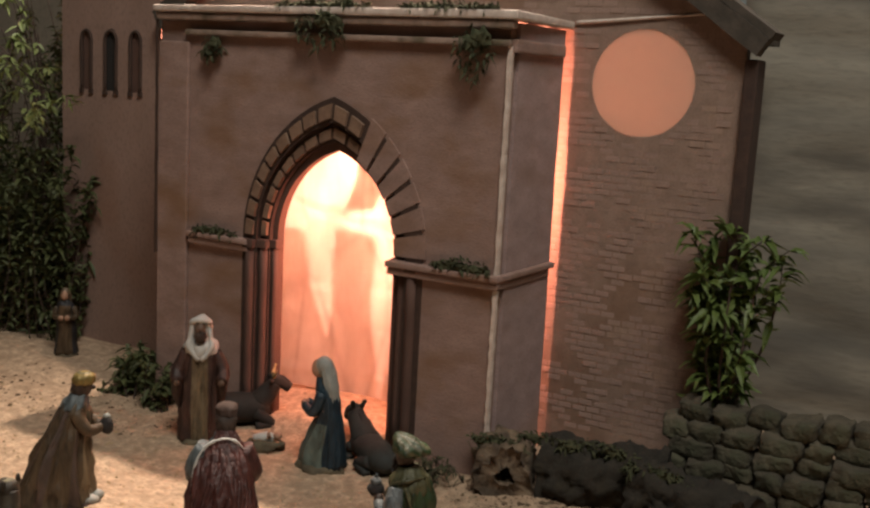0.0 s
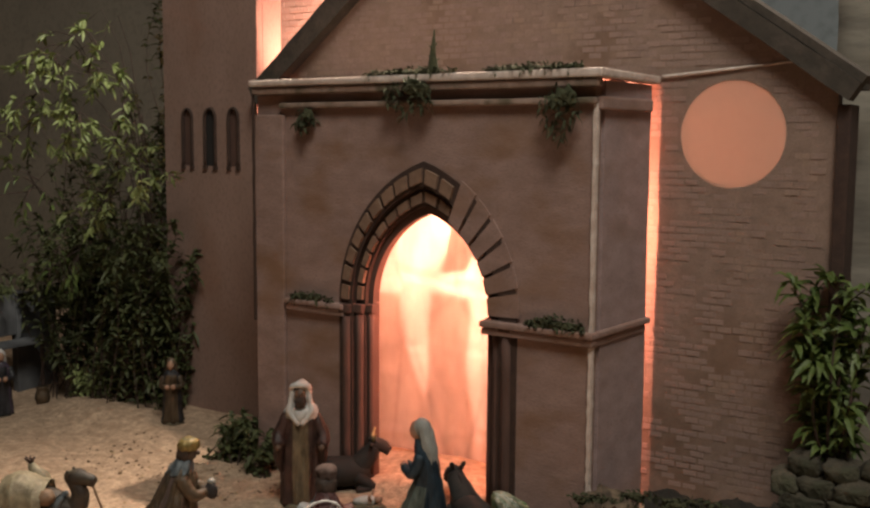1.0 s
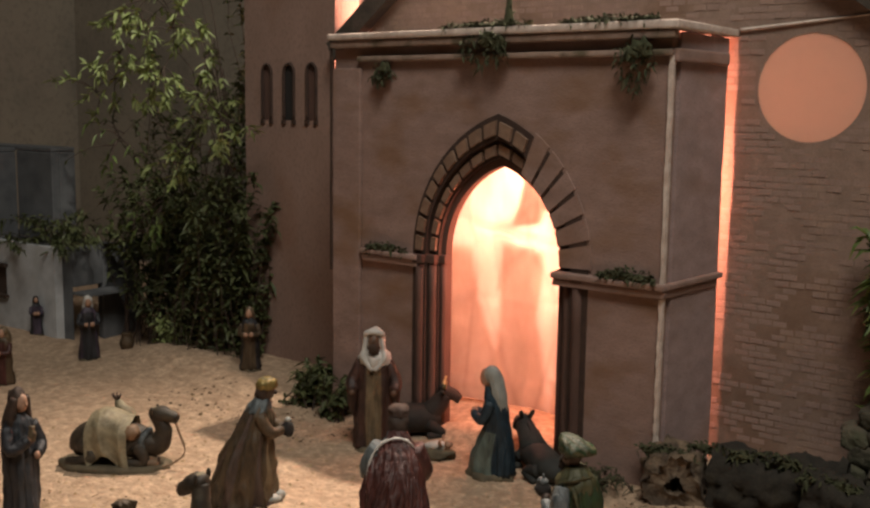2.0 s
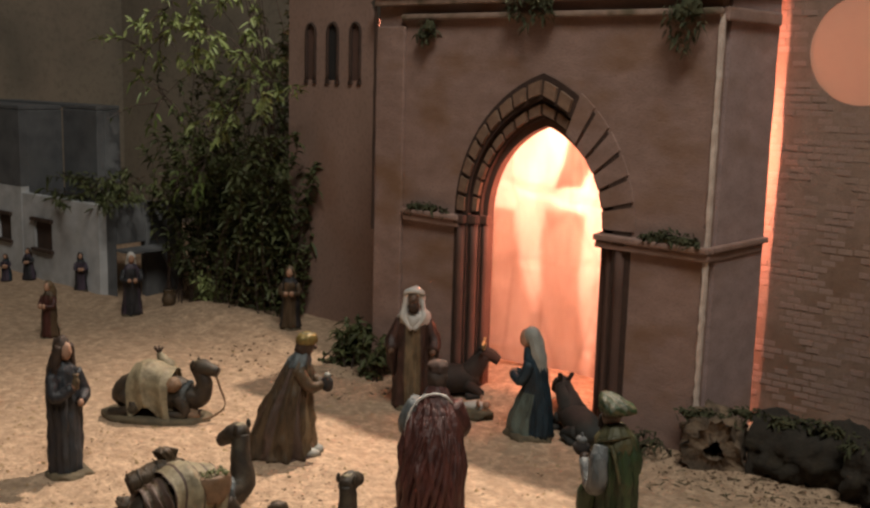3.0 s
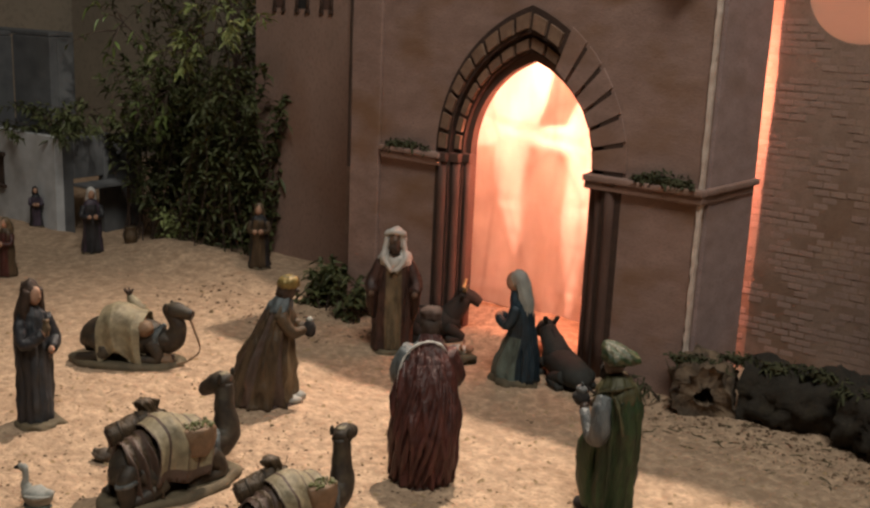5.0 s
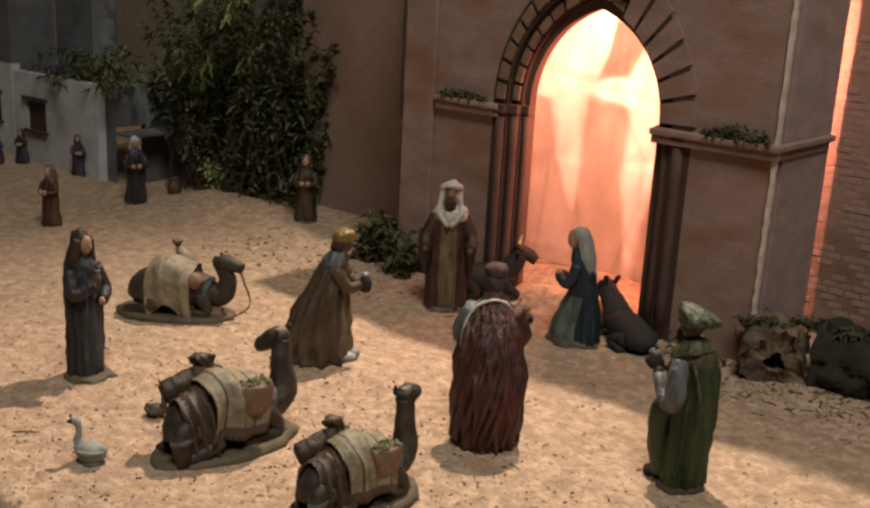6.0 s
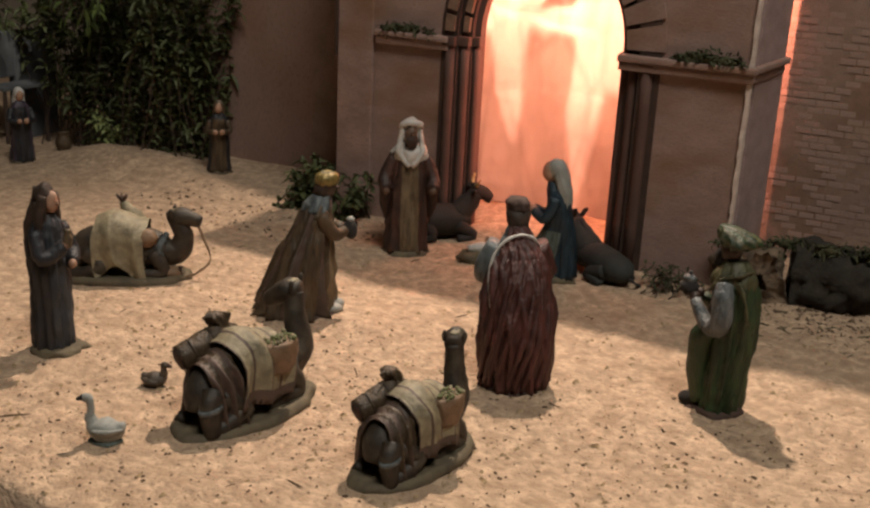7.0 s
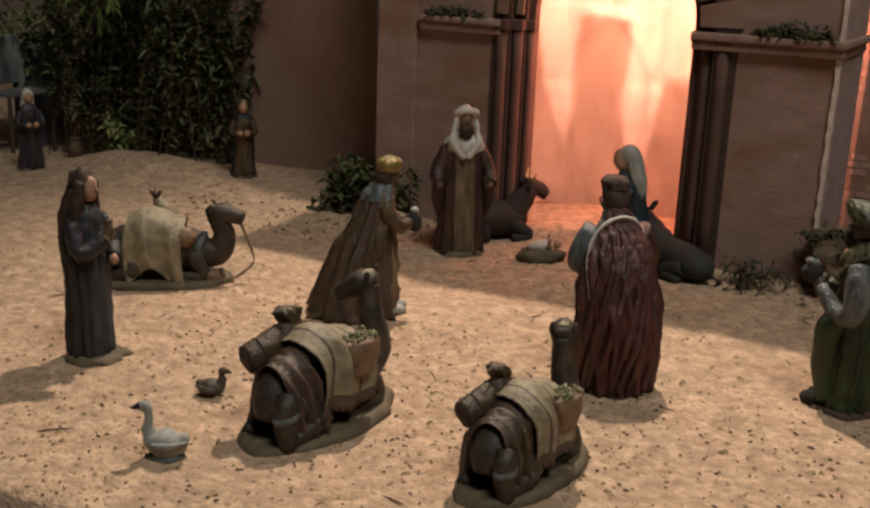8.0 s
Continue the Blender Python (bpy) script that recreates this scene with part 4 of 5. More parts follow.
for k, (x, y, z) in enumerate(((0.02, -0.015, 0.040), (0.065, 0.0, 0.046), (0.115, 0.01, 0.048), (0.17, -0.005, 0.044))):
    moss(x, y, heights(x, y) + z, 0.030, 0.010, 50 + k, "dark dry moss caught on the bark")

# ---- small bricks: the gable beside the porch and the lit wall behind the tower ----


def brick_mesh(name, length, height, depth):
    bm = bmesh.new()
    box(bm, -length / 2, length / 2, 0, depth, -height / 2, height / 2)
    for v in bm.verts:
        if v.co.y < depth / 2:
            v.co.x *= 0.95
            v.co.z *= 0.86
    me = bpy.data.meshes.new(name)
    bm.to_mesh(me)
    bm.free()
    return me


def course(x0, x1, z0, z1, length, height, keep, y, rnd):
    out = []
    j = 0
    z = z0
    while z < z1:
        x = x0 + (0.5 * length if j % 2 else 0) - length * 0.5
        while x < x1:
            if keep(x, z):
                out.append((x + rnd.uniform(-0.0006, 0.0006), y + rnd.uniform(-0.0003, 0.0006), z + rnd.uniform(-0.0003, 0.0003)))
            x += length
        z += height
        j += 1
    return out


def on_gable(x, z):
    if noise.noise(Vector((x * 28, z * 34, 4))) > 0.24 or math.hypot(x - DX, z - DZ) < DR + 0.008 or abs(z - 0.444) < 0.006:
        return False
    return z < peak[1] - 0.705 * abs(x - peak[0]) - 0.012 and -0.005 < x < 0.172


rnd = random.Random(3)
spots = course(0.0, 0.18, 0.03, 0.56, 0.0150, 0.0068, on_gable, 0.1246, rnd)
bricks = [brick_mesh("brick", 0.0142, 0.0060, 0.003), brick_mesh("brick", 0.0138, 0.0057, 0.003)]
for me in bricks:
    me.materials.append(BRICK)
near = [p for p in spots if p[0] < 0.075]
for i, p in enumerate(near[:300]):
    ob = new("brick", bricks[i % 2])
    ob.parent, ob.location = gable, p
vs, fs = [], []
far = near[300:] + [p for p in spots if p[0] >= 0.075]
far += course(-0.49, 0.0, 0.449, 0.68, 0.0150, 0.0068, lambda x, z: z < peak[1] - 0.79 * max(0, peak[0] - x) - 0.705 * max(0, x - peak[0]) - 0.012, 0.1247, rnd)
for x, y, z in far:
    b = len(vs)
    for dx, dy, dz in ((-1, 0, -1), (1, 0, -1), (1, 0, 1), (-1, 0, 1)):
        vs.append((x + dx * 0.0066, y, z + dz * 0.0026))
    for dx, dy, dz in ((-1, 0, -1), (1, 0, -1), (1, 0, 1), (-1, 0, 1)):
        vs.append((x + dx * 0.0071, y + 0.003, z + dz * 0.0030))
    fs += [(b, b + 1, b + 2, b + 3), (b, b + 4, b + 5, b + 1), (b + 1, b + 5, b + 6, b + 2), (b + 2, b + 6, b + 7, b + 3), (b + 3, b + 7, b + 4, b)]
me = bpy.data.meshes.new("brickwork")
me.from_pydata(vs, [], fs)
me.materials.append(BRICK)
ob = new("brickwork", me)
ob.parent = church
tagged(ob, kind="stuff")
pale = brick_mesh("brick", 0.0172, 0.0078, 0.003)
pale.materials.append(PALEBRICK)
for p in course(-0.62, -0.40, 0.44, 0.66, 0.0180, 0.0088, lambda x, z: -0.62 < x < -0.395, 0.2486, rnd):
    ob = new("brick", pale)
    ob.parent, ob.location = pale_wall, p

# ---- figurines: each a single painted cast ----


def figurine(name, bm, materials, label, x, y, facing, size=1.0, category="figurine", group=""):
    bm.normal_update()
    for v in bm.verts:
        v.co += v.normal * (0.0010 * noise.noise(v.co * 130) + 0.0006 * noise.noise(v.co * 310))
    ob = tagged(obj(name, bm, materials, smooth=True), label, category, group)
    return place(ob, x, y, facing, size)


def base(bm, rx, ry, mi, h=0.006, cx=0.0, cy=0.0, wave=0.05):
    loft(bm, [(cx, cy, 0, rx * 1.02, ry * 1.02), (cx, cy, h * 0.6, rx, ry), (cx, cy, h, rx * 0.9, ry * 0.9)], wave, 5, mi, 36, 5, seed=rx * 900)


def arm(bm, shoulder, elbow, hand, r0, r1, mi, skin):
    tube(bm, [shoulder, elbow, hand], (r0, r1, r1 * 0.85), 12, mi, 9)
    d = (Vector(hand) - Vector(elbow)).normalized()
    blob(bm, tuple(Vector(hand) + d * 0.002), (0.0032, 0.0032, 0.0034), skin, seg=10)


def front(angle, half, at=270):
    return abs((angle - at + 180) % 360 - 180) < half


# bearded figurine in a white headcloth, with a staff
bm = bmesh.new()
base(bm, 0.023, 0.020, 4)
loft(bm, [(0, 0, 0.005, 0.0185, 0.016), (0, 0, 0.030, 0.0175, 0.0145), (0, 0.001, 0.060, 0.0170, 0.0130), (0, 0.001, 0.085, 0.0165, 0.0115), (0, 0.001, 0.099, 0.0140, 0.0100), (0, 0, 0.107, 0.0070, 0.0065)], 0.075, 10,
     lambda a, t: 1 if front(a, 25) and t < 0.86 else 0, swell=lambda a, t: 0.0 if front(a, 23) else 0.14, seed=1.3, seg=72, rings=34)
for s in (-1, 1):
    arm(bm, (s * 0.013, 0.001, 0.094), (s * 0.0225, -0.003, 0.074), (s * 0.0215, -0.013, 0.066), 0.0065, 0.0068, 0, 2)
    tube(bm, [(s * 0.0215, -0.008, 0.070), (s * 0.0225, -0.006, 0.052), (s * 0.020, -0.002, 0.036)], (0.0062, 0.005, 0.002), 10, 0, 7)
blob(bm, (0, -0.0078, 0.1175), (0.0060, 0.0062, 0.0080), 2)
blob(bm, (0, -0.0140, 0.1180), (0.0014, 0.0020, 0.0022), 2, seg=8)
blob(bm, (0, -0.0105, 0.1110), (0.0058, 0.0052, 0.0066), 5, rough=0.3, seed=2, scale=300)
for s in (-1, 1):
    tube(bm, [(s * 0.0060, -0.0065, 0.1265), (s * 0.0085, -0.0065, 0.1180), (s * 0.0100, -0.0062, 0.1085), (s * 0.0112, -0.0080, 0.1000), (s * 0.0010, -0.0108, 0.0870)], (0.0020, 0.0024, 0.0026, 0.0034, 0.0024), 9, 3, 16)
blob(bm, (0, 0.0010, 0.1180), (0.0112, 0.0106, 0.0130), 3)
tube(bm, [(-0.0085, -0.005, 0.1230), (-0.0070, -0.008, 0.1265), (0, -0.0095, 0.1280), (0.0070, -0.008, 0.1265), (0.0085, -0.005, 0.1230)], (0.003, 0.0035, 0.0035, 0.0035, 0.003), 8, 3, 12)
loft(bm, [(0, 0.001, 0.0890, 0.0120, 0.0110), (0, 0.001, 0.0950, 0.0172, 0.0132), (0, 0.001, 0.1020, 0.0160, 0.0122), (0, 0.002, 0.1070, 0.0112, 0.0080), (0, 0.004, 0.1130, 0.0095, 0.0066)], 0.05, 7, 3, seed=2, rings=12)
figurine("bearded_figurine", bm, [MAROON, TAN, BRONZE, WHITE, BASEMAT, HAIR], "standing bearded figurine in white headcloth and dark maroon cloak", -0.284, -0.080, 36, 1.005)

# kneeling figurine in blue with a pale veil
bm = bmesh.new()
base(bm, 0.021, 0.023, 3, cy=-0.002)
loft(bm, [(0, -0.002, 0.004, 0.0165, 0.0200), (0, -0.003, 0.018, 0.0160, 0.0195), (0, 0.000, 0.034, 0.0140, 0.0160), (0, 0.004, 0.052, 0.0122, 0.0115), (0, 0.003, 0.070, 0.0122, 0.0098), (0, 0.001, 0.080, 0.0100, 0.0080), (0, -0.001, 0.087, 0.0045, 0.0045)], 0.06, 8,
     lambda a, t: 1 if t < 0.42 and front(a, 105) else 0, seed=2.1)
loft(bm, [(0.001, 0.010, 0.004, 0.0150, 0.0110), (0, 0.010, 0.03, 0.0135, 0.0090), (0, 0.008, 0.055, 0.0125, 0.0078), (0, 0.005, 0.078, 0.0100, 0.0070)], 0.07, 7, 0, seed=4, rings=14)
blob(bm, (0, -0.0040, 0.0945), (0.0066, 0.0072, 0.0088), 2)
blob(bm, (0, 0.0008, 0.0970), (0.0084, 0.0088, 0.0095), 4)
loft(bm, [(0, 0.0095, 0.060, 0.0075, 0.0040), (0, 0.0085, 0.074, 0.0105, 0.0055), (0, 0.0060, 0.086, 0.0100, 0.0070), (0, 0.0025, 0.098, 0.0080, 0.0075), (0, 0.0010, 0.1045, 0.0040, 0.0045)], 0.05, 6, 4, seed=1, rings=14)
for s in (-1, 1):
    arm(bm, (s * 0.010, 0.002, 0.074), (s * 0.0125, -0.006, 0.056), (s * 0.004, -0.017, 0.060), 0.0055, 0.0048, 0, 2)
for v in bm.verts:
    v.co.y -= 0.05 * max(0.0, v.co.z - 0.03)
    v.co.x *= 0.93
figurine("kneeling_figurine", bm, [BLUE, PALEGREEN, SKIN, BASEMAT, PALEVEIL], "kneeling figurine in dark blue robe with a pale veil", -0.137, -0.070, -74, 1.05)

# crowned figurine in a long red cape
bm = bmesh.new()
base(bm, 0.024, 0.021, 4, 0.004, 0, 0.002)
loft(bm, [(0, 0.003, 0.002, 0.0235, 0.0205), (0, 0.004, 0.028, 0.0248, 0.0208), (0, 0.004, 0.055, 0.0248, 0.0196), (0, 0.003, 0.080, 0.0218, 0.0170), (0, 0.000, 0.095, 0.0160, 0.0128), (0, -0.003, 0.104, 0.0105, 0.0090), (0, -0.005, 0.110, 0.0062, 0.0062)], 0.052, 13,
     lambda a, t: 1 if (front(a, 48, 340) and t > 0.62) or front(a, 30) else 0, seed=3.3, rings=44, seg=120, twist=1.5)
tube(bm, [(0.0200, 0.0115, 0.060), (0.0215, 0.0080, 0.080), (0.0165, 0.0075, 0.096), (0.006, 0.009, 0.1055), (-0.006, 0.007, 0.1060), (-0.0145, 0.002, 0.098)], (0.0006, 0.0008, 0.0009, 0.0009, 0.0008, 0.0006), 7, 3, 20)
tube(bm, [(0.013, -0.003, 0.097), (0.0215, -0.008, 0.078), (0.012, -0.022, 0.070)], (0.0085, 0.0085, 0.006), 12, 1, 10)
tube(bm, [(-0.013, -0.003, 0.097), (-0.020, -0.008, 0.078), (-0.010, -0.022, 0.072)], (0.0085, 0.008, 0.006), 12, 0, 10)
blob(bm, (0, -0.0270, 0.0740), (0.006, 0.006, 0.008), 5)
blob(bm, (0, -0.0090, 0.1160), (0.0078, 0.0085, 0.0098), 2)
blob(bm, (0, -0.0055, 0.1150), (0.0082, 0.0078, 0.0098), 6, rough=0.3, seed=3, scale=300)
loft(bm, [(0, -0.0075, 0.1200, 0.0082, 0.0086), (0, -0.0078, 0.1225, 0.0082, 0.0085), (0, -0.0080, 0.1250, 0.0086, 0.0089), (0, -0.0080, 0.1275, 0.0060, 0.0064)], 0.05, 8, 4, seed=1, rings=8)
for i in range(11):
    a0 = math.radians(5 + 16 * i + 5 * math.sin(i * 1.9))
    pts = []
    for j in range(7):
        t = j / 6
        a, k = a0 + 0.85 * t + 0.05 * math.sin(5 * t + i), 1.0 - 0.42 * t ** 3
        pts.append((0.0246 * k * math.cos(a), 0.004 + 0.0205 * k * math.sin(a), 0.006 + 0.086 * t))
    tube(bm, pts, (0.0016, 0.0023, 0.0026, 0.0025, 0.0022, 0.0018, 0.0008), 8, 0, 22)
# bowed forward from the waist
for v in bm.verts:
    v.co.y -= 0.24 * max(0.0, v.co.z - 0.04)
figurine("crowned_figurine", bm, [RED, GREYBLUE, DARKSKIN, WHITE, DARKBROWN, BROWN, HAIR], "standing crowned figurine wrapped in a folded dark red cape", -0.070, -0.298, -146, 0.99)

# turbaned figurine in green
bm = bmesh.new()
base(bm, 0.020, 0.019, 4, 0.004)
loft(bm, [(0, 0.001, 0.002, 0.0165, 0.0150), (0, 0.002, 0.028, 0.0165, 0.0158), (0, 0.003, 0.058, 0.0165, 0.0168), (0, 0.004, 0.080, 0.0160, 0.0158), (0, 0.002, 0.098, 0.0150, 0.0130), (0, 0.000, 0.109, 0.0070, 0.0070)], 0.065, 12,
     lambda a, t: 1 if front(a, 38) and t > 0.45 else 0, seed=5.2, rings=36, seg=72, twist=-0.5)
loft(bm, [(0, 0.0005, 0.0930, 0.0168, 0.0150), (0, 0.001, 0.1000, 0.0162, 0.0145), (0, 0.001, 0.1075, 0.0115, 0.0105), (0, 0, 0.112, 0.0075, 0.0075)], 0.05, 9, 5, seed=3, rings=10)
tube(bm, [(0.0155, 0.0095, 0.1010), (0.0165, 0.0155, 0.0900), (0.0150, 0.0190, 0.0740)], (0.0014, 0.0012, 0.0010), 7, 5, 10)
tube(bm, [(0.0130, -0.0115, 0.0900), (0.0160, -0.0020, 0.1010), (0.0120, 0.0100, 0.1060), (-0.002, 0.0140, 0.1060)], (0.0010, 0.0014, 0.0014, 0.0010), 7, 5, 12)
for s in (1, -1):
    tube(bm, [(s * 0.0145, 0.000, 0.0980), (s * 0.0195, 0.002, 0.0860), (s * 0.0200, 0.0020, 0.0710), (s * 0.0155, -0.0080, 0.0660), (s * 0.0070, -0.0220, 0.0790)], (0.0062, 0.0072, 0.0076, 0.0058, 0.0040), 14, 3 if s > 0 else 0, 18)
    blob(bm, (s * 0.005, -0.0240, 0.0810), 0.0036, 2, seg=10)
# gathered fold hanging below the sleeve
tube(bm, [(0.0120, -0.0060, 0.0640), (0.0130, -0.0120, 0.0560), (0.0110, -0.0130, 0.0300), (0.0080, -0.0100, 0.0080)], (0.0075, 0.0085, 0.0075, 0.0060), 12, 0, 14)
blob(bm, (0.001, -0.0300, 0.0850), (0.0065, 0.0065, 0.0060), 6)
blob(bm, (0.001, -0.0300, 0.0915), (0.0045, 0.0045, 0.0035), 3, seg=12)
blob(bm, (0.001, -0.0300, 0.0960), (0.0016, 0.0016, 0.0022), 3, seg=8)
blob(bm, (0, -0.0035, 0.1175), (0.0072, 0.0078, 0.0090), 2)
blob(bm, (0, -0.0090, 0.1110), (0.0048, 0.0050, 0.0068), 6, rough=0.3, seed=3, scale=300)
blob(bm, (0, -0.0112, 0.1180), (0.0014, 0.0022, 0.0022), 2, seg=8)
loft(bm, [(0, 0.0000, 0.1205, 0.0098, 0.0102), (0, 0.0005, 0.1235, 0.0126, 0.0138), (0, -0.0005, 0.1275, 0.0118, 0.0138), (0, -0.0040, 0.1315, 0.0080, 0.0112), (0, -0.0085, 0.1345, 0.0036, 0.0060)], 0.06, 7, lambda a, t: 5 if int(a / 22 + 5 * t) % 2 else 0, seed=2, rings=16)
blob(bm, (0.006, -0.018, 0.0050), (0.0055, 0.0085, 0.0048), 6)
blob(bm, (-0.006, -0.016, 0.0050), (0.0055, 0.0085, 0.0048), 6)
figurine("turbaned_figurine", bm, [GREEN, BROWN, DARKSKIN, SILVER, DARKBROWN, OLIVE, BLACK, GOLD], "standing turbaned figurine in green cape with silver sleeve, holding a gift", 0.060, -0.250, -98, 0.955)

# stooping crowned figurine in a brown cape
bm = bmesh.new()
base(bm, 0.026, 0.030, 4, 0.004, 0, 0.007)
loft(bm, [(0, 0.011, 0.003, 0.0285, 0.0320), (0, 0.009, 0.022, 0.0270, 0.0280), (0, 0.005, 0.045, 0.0232, 0.0220), (0, 0.000, 0.065, 0.0180, 0.0155), (0, -0.004, 0.082, 0.0128, 0.0105), (0, -0.007, 0.091, 0.0065, 0.0060)], 0.065, 13,
     lambda a, t: 1 if front(a, 34) else (6 if int(a / 13) % 4 == 0 and t < 0.8 else 0), seed=6.1, rings=36, seg=72)
loft(bm, [(0, -0.0035, 0.0815, 0.0132, 0.0112), (0, -0.005, 0.0870, 0.0110, 0.0098), (0, -0.0075, 0.0930, 0.0068, 0.0065)], 0.05, 7, 3, seed=3, rings=8)
for s in (-1, 1):
    arm(bm, (s * 0.011, -0.006, 0.080), (s * 0.0135, -0.016, 0.066), (s * 0.004, -0.024, 0.066), 0.006, 0.005, 0, 2)
blob(bm, (0, -0.0290, 0.0660), (0.0055, 0.0055, 0.0070), 7)
blob(bm, (0, -0.0290, 0.0740), (0.0030, 0.0030, 0.0025), 8, seg=10)
blob(bm, (0, -0.0115, 0.0985), (0.0062, 0.0068, 0.0078), 2)
blob(bm, (0, -0.0185, 0.0975), (0.0014, 0.0022, 0.0022), 2, seg=8)
blob(bm, (0, -0.0085, 0.0975), (0.0072, 0.0066, 0.0085), 10, rough=0.3, seed=6, scale=300)
loft(bm, [(0, -0.0105, 0.1010, 0.0076, 0.0080), (0, -0.0108, 0.1050, 0.0082, 0.0086), (0, -0.0112, 0.1085, 0.0072, 0.0078), (0, -0.0118, 0.1105, 0.0030, 0.0035)], 0.05, 8, lambda a, t: 5 if t < 0.75 else 9, seed=1, rings=9)
blob(bm, (0.005, -0.0180, 0.0050), (0.0055, 0.0085, 0.0045), 8)
blob(bm, (-0.006, -0.0160, 0.0050), (0.0055, 0.0085, 0.0045), 8)
figurine("stooping_figurine", bm, [BROWN, TAN, DARKSKIN, GREYBLUE, DARKBROWN, GOLD, SADDLEDARK, BLACK, PALEVEIL, OLIVE, HAIR], "stooping crowned figurine in a striped brown cape holding a jar", -0.264, -0.266, 128, 1.05)

# long-haired figurine in slate robes
bm = bmesh.new()
base(bm, 0.020, 0.021, 3, 0.005, 0, -0.003)
loft(bm, [(0, 0.001, 0.004, 0.0155, 0.0150), (0, 0.001, 0.030, 0.0158, 0.0142), (0, 0.001, 0.055, 0.0166, 0.0135), (0, 0.001, 0.075, 0.0165, 0.0122), (0, 0.001, 0.088, 0.0140, 0.0100), (0, 0.000, 0.0965, 0.0060, 0.0058)], 0.065, 12,
     lambda a, t: 4 if front(a, 40) else 0, seed=7.7, rings=36, seg=72, twist=0.3)
tube(bm, [(0, 0.005, 0.106), (0, 0.0105, 0.090), (0, 0.0130, 0.068), (0, 0.0115, 0.045)], (0.0085, 0.0118, 0.0120, 0.0050), 14, 1, 14, 0.7)
blob(bm, (0, -0.0042, 0.1050), (0.0054, 0.0062, 0.0080), 2)
blob(bm, (0, -0.0104, 0.1045), (0.0012, 0.0020, 0.0020), 2, seg=8)
blob(bm, (0, 0.0012, 0.1085), (0.0080, 0.0086, 0.0092), 1, rough=0.2, seed=4, scale=250)
for s in (-1, 1):
    tube(bm, [(s * 0.0058, -0.003, 0.110), (s * 0.0078, -0.001, 0.099), (s * 0.0100, 0.000, 0.080)], (0.0034, 0.0044, 0.0030), 9, 1, 9)
arm(bm, (0.0130, 0.000, 0.086), (0.0180, -0.006, 0.068), (0.0060, -0.0165, 0.064), 0.0060, 0.0058, 0, 2)
arm(bm, (-0.0130, 0.000, 0.086), (-0.0165, -0.008, 0.070), (-0.0040, -0.0185, 0.078), 0.0060, 0.0055, 0, 2)
loft(bm, [(-0.002, -0.0205, 0.0765, 0.0024, 0.0024), (-0.002, -0.0205, 0.0815, 0.0035, 0.0035), (-0.002, -0.0205, 0.0865, 0.0022, 0.0022), (-0.002, -0.0205, 0.0890, 0.0026, 0.0026)], 0, 5, 6, 16, 10)
for v in bm.verts:
    v.co.x *= 0.86
    v.co.y *= 0.88
figurine("robed_figurine", bm, [SLATE, HAIR, SKIN, BASEMAT, DULLBLUE, WHITE, TAN], "long-haired figurine in dark slate robes holding a small jug", -0.367, -0.433, 96, 1.045)

# infant doll on straw
bm = bmesh.new()
blob(bm, (0, 0, 0.006), (0.023, 0.015, 0.009), 0, rough=0.5, seed=1, scale=140, seg=20)
tube(bm, [(-0.014, 0, 0.014), (0, 0, 0.0165), (0.010, 0, 0.0165)], (0.0035, 0.0062, 0.0052), 12, 1, 8)
blob(bm, (0.0145, 0, 0.0190), (0.0050, 0.0048, 0.0050), 2)
for s in (-1, 1):
    tube(bm, [(0.007, s * 0.005, 0.018), (0.006, s * 0.009, 0.022), (0.007, s * 0.010, 0.027)], (0.0020, 0.0018, 0.0014), 8, 2, 6)
figurine("infant_doll", bm, [BASEMAT, WHITE, SKIN], "small infant doll lying on a straw bed", -0.211, -0.066, 25, 0.86, category="doll")


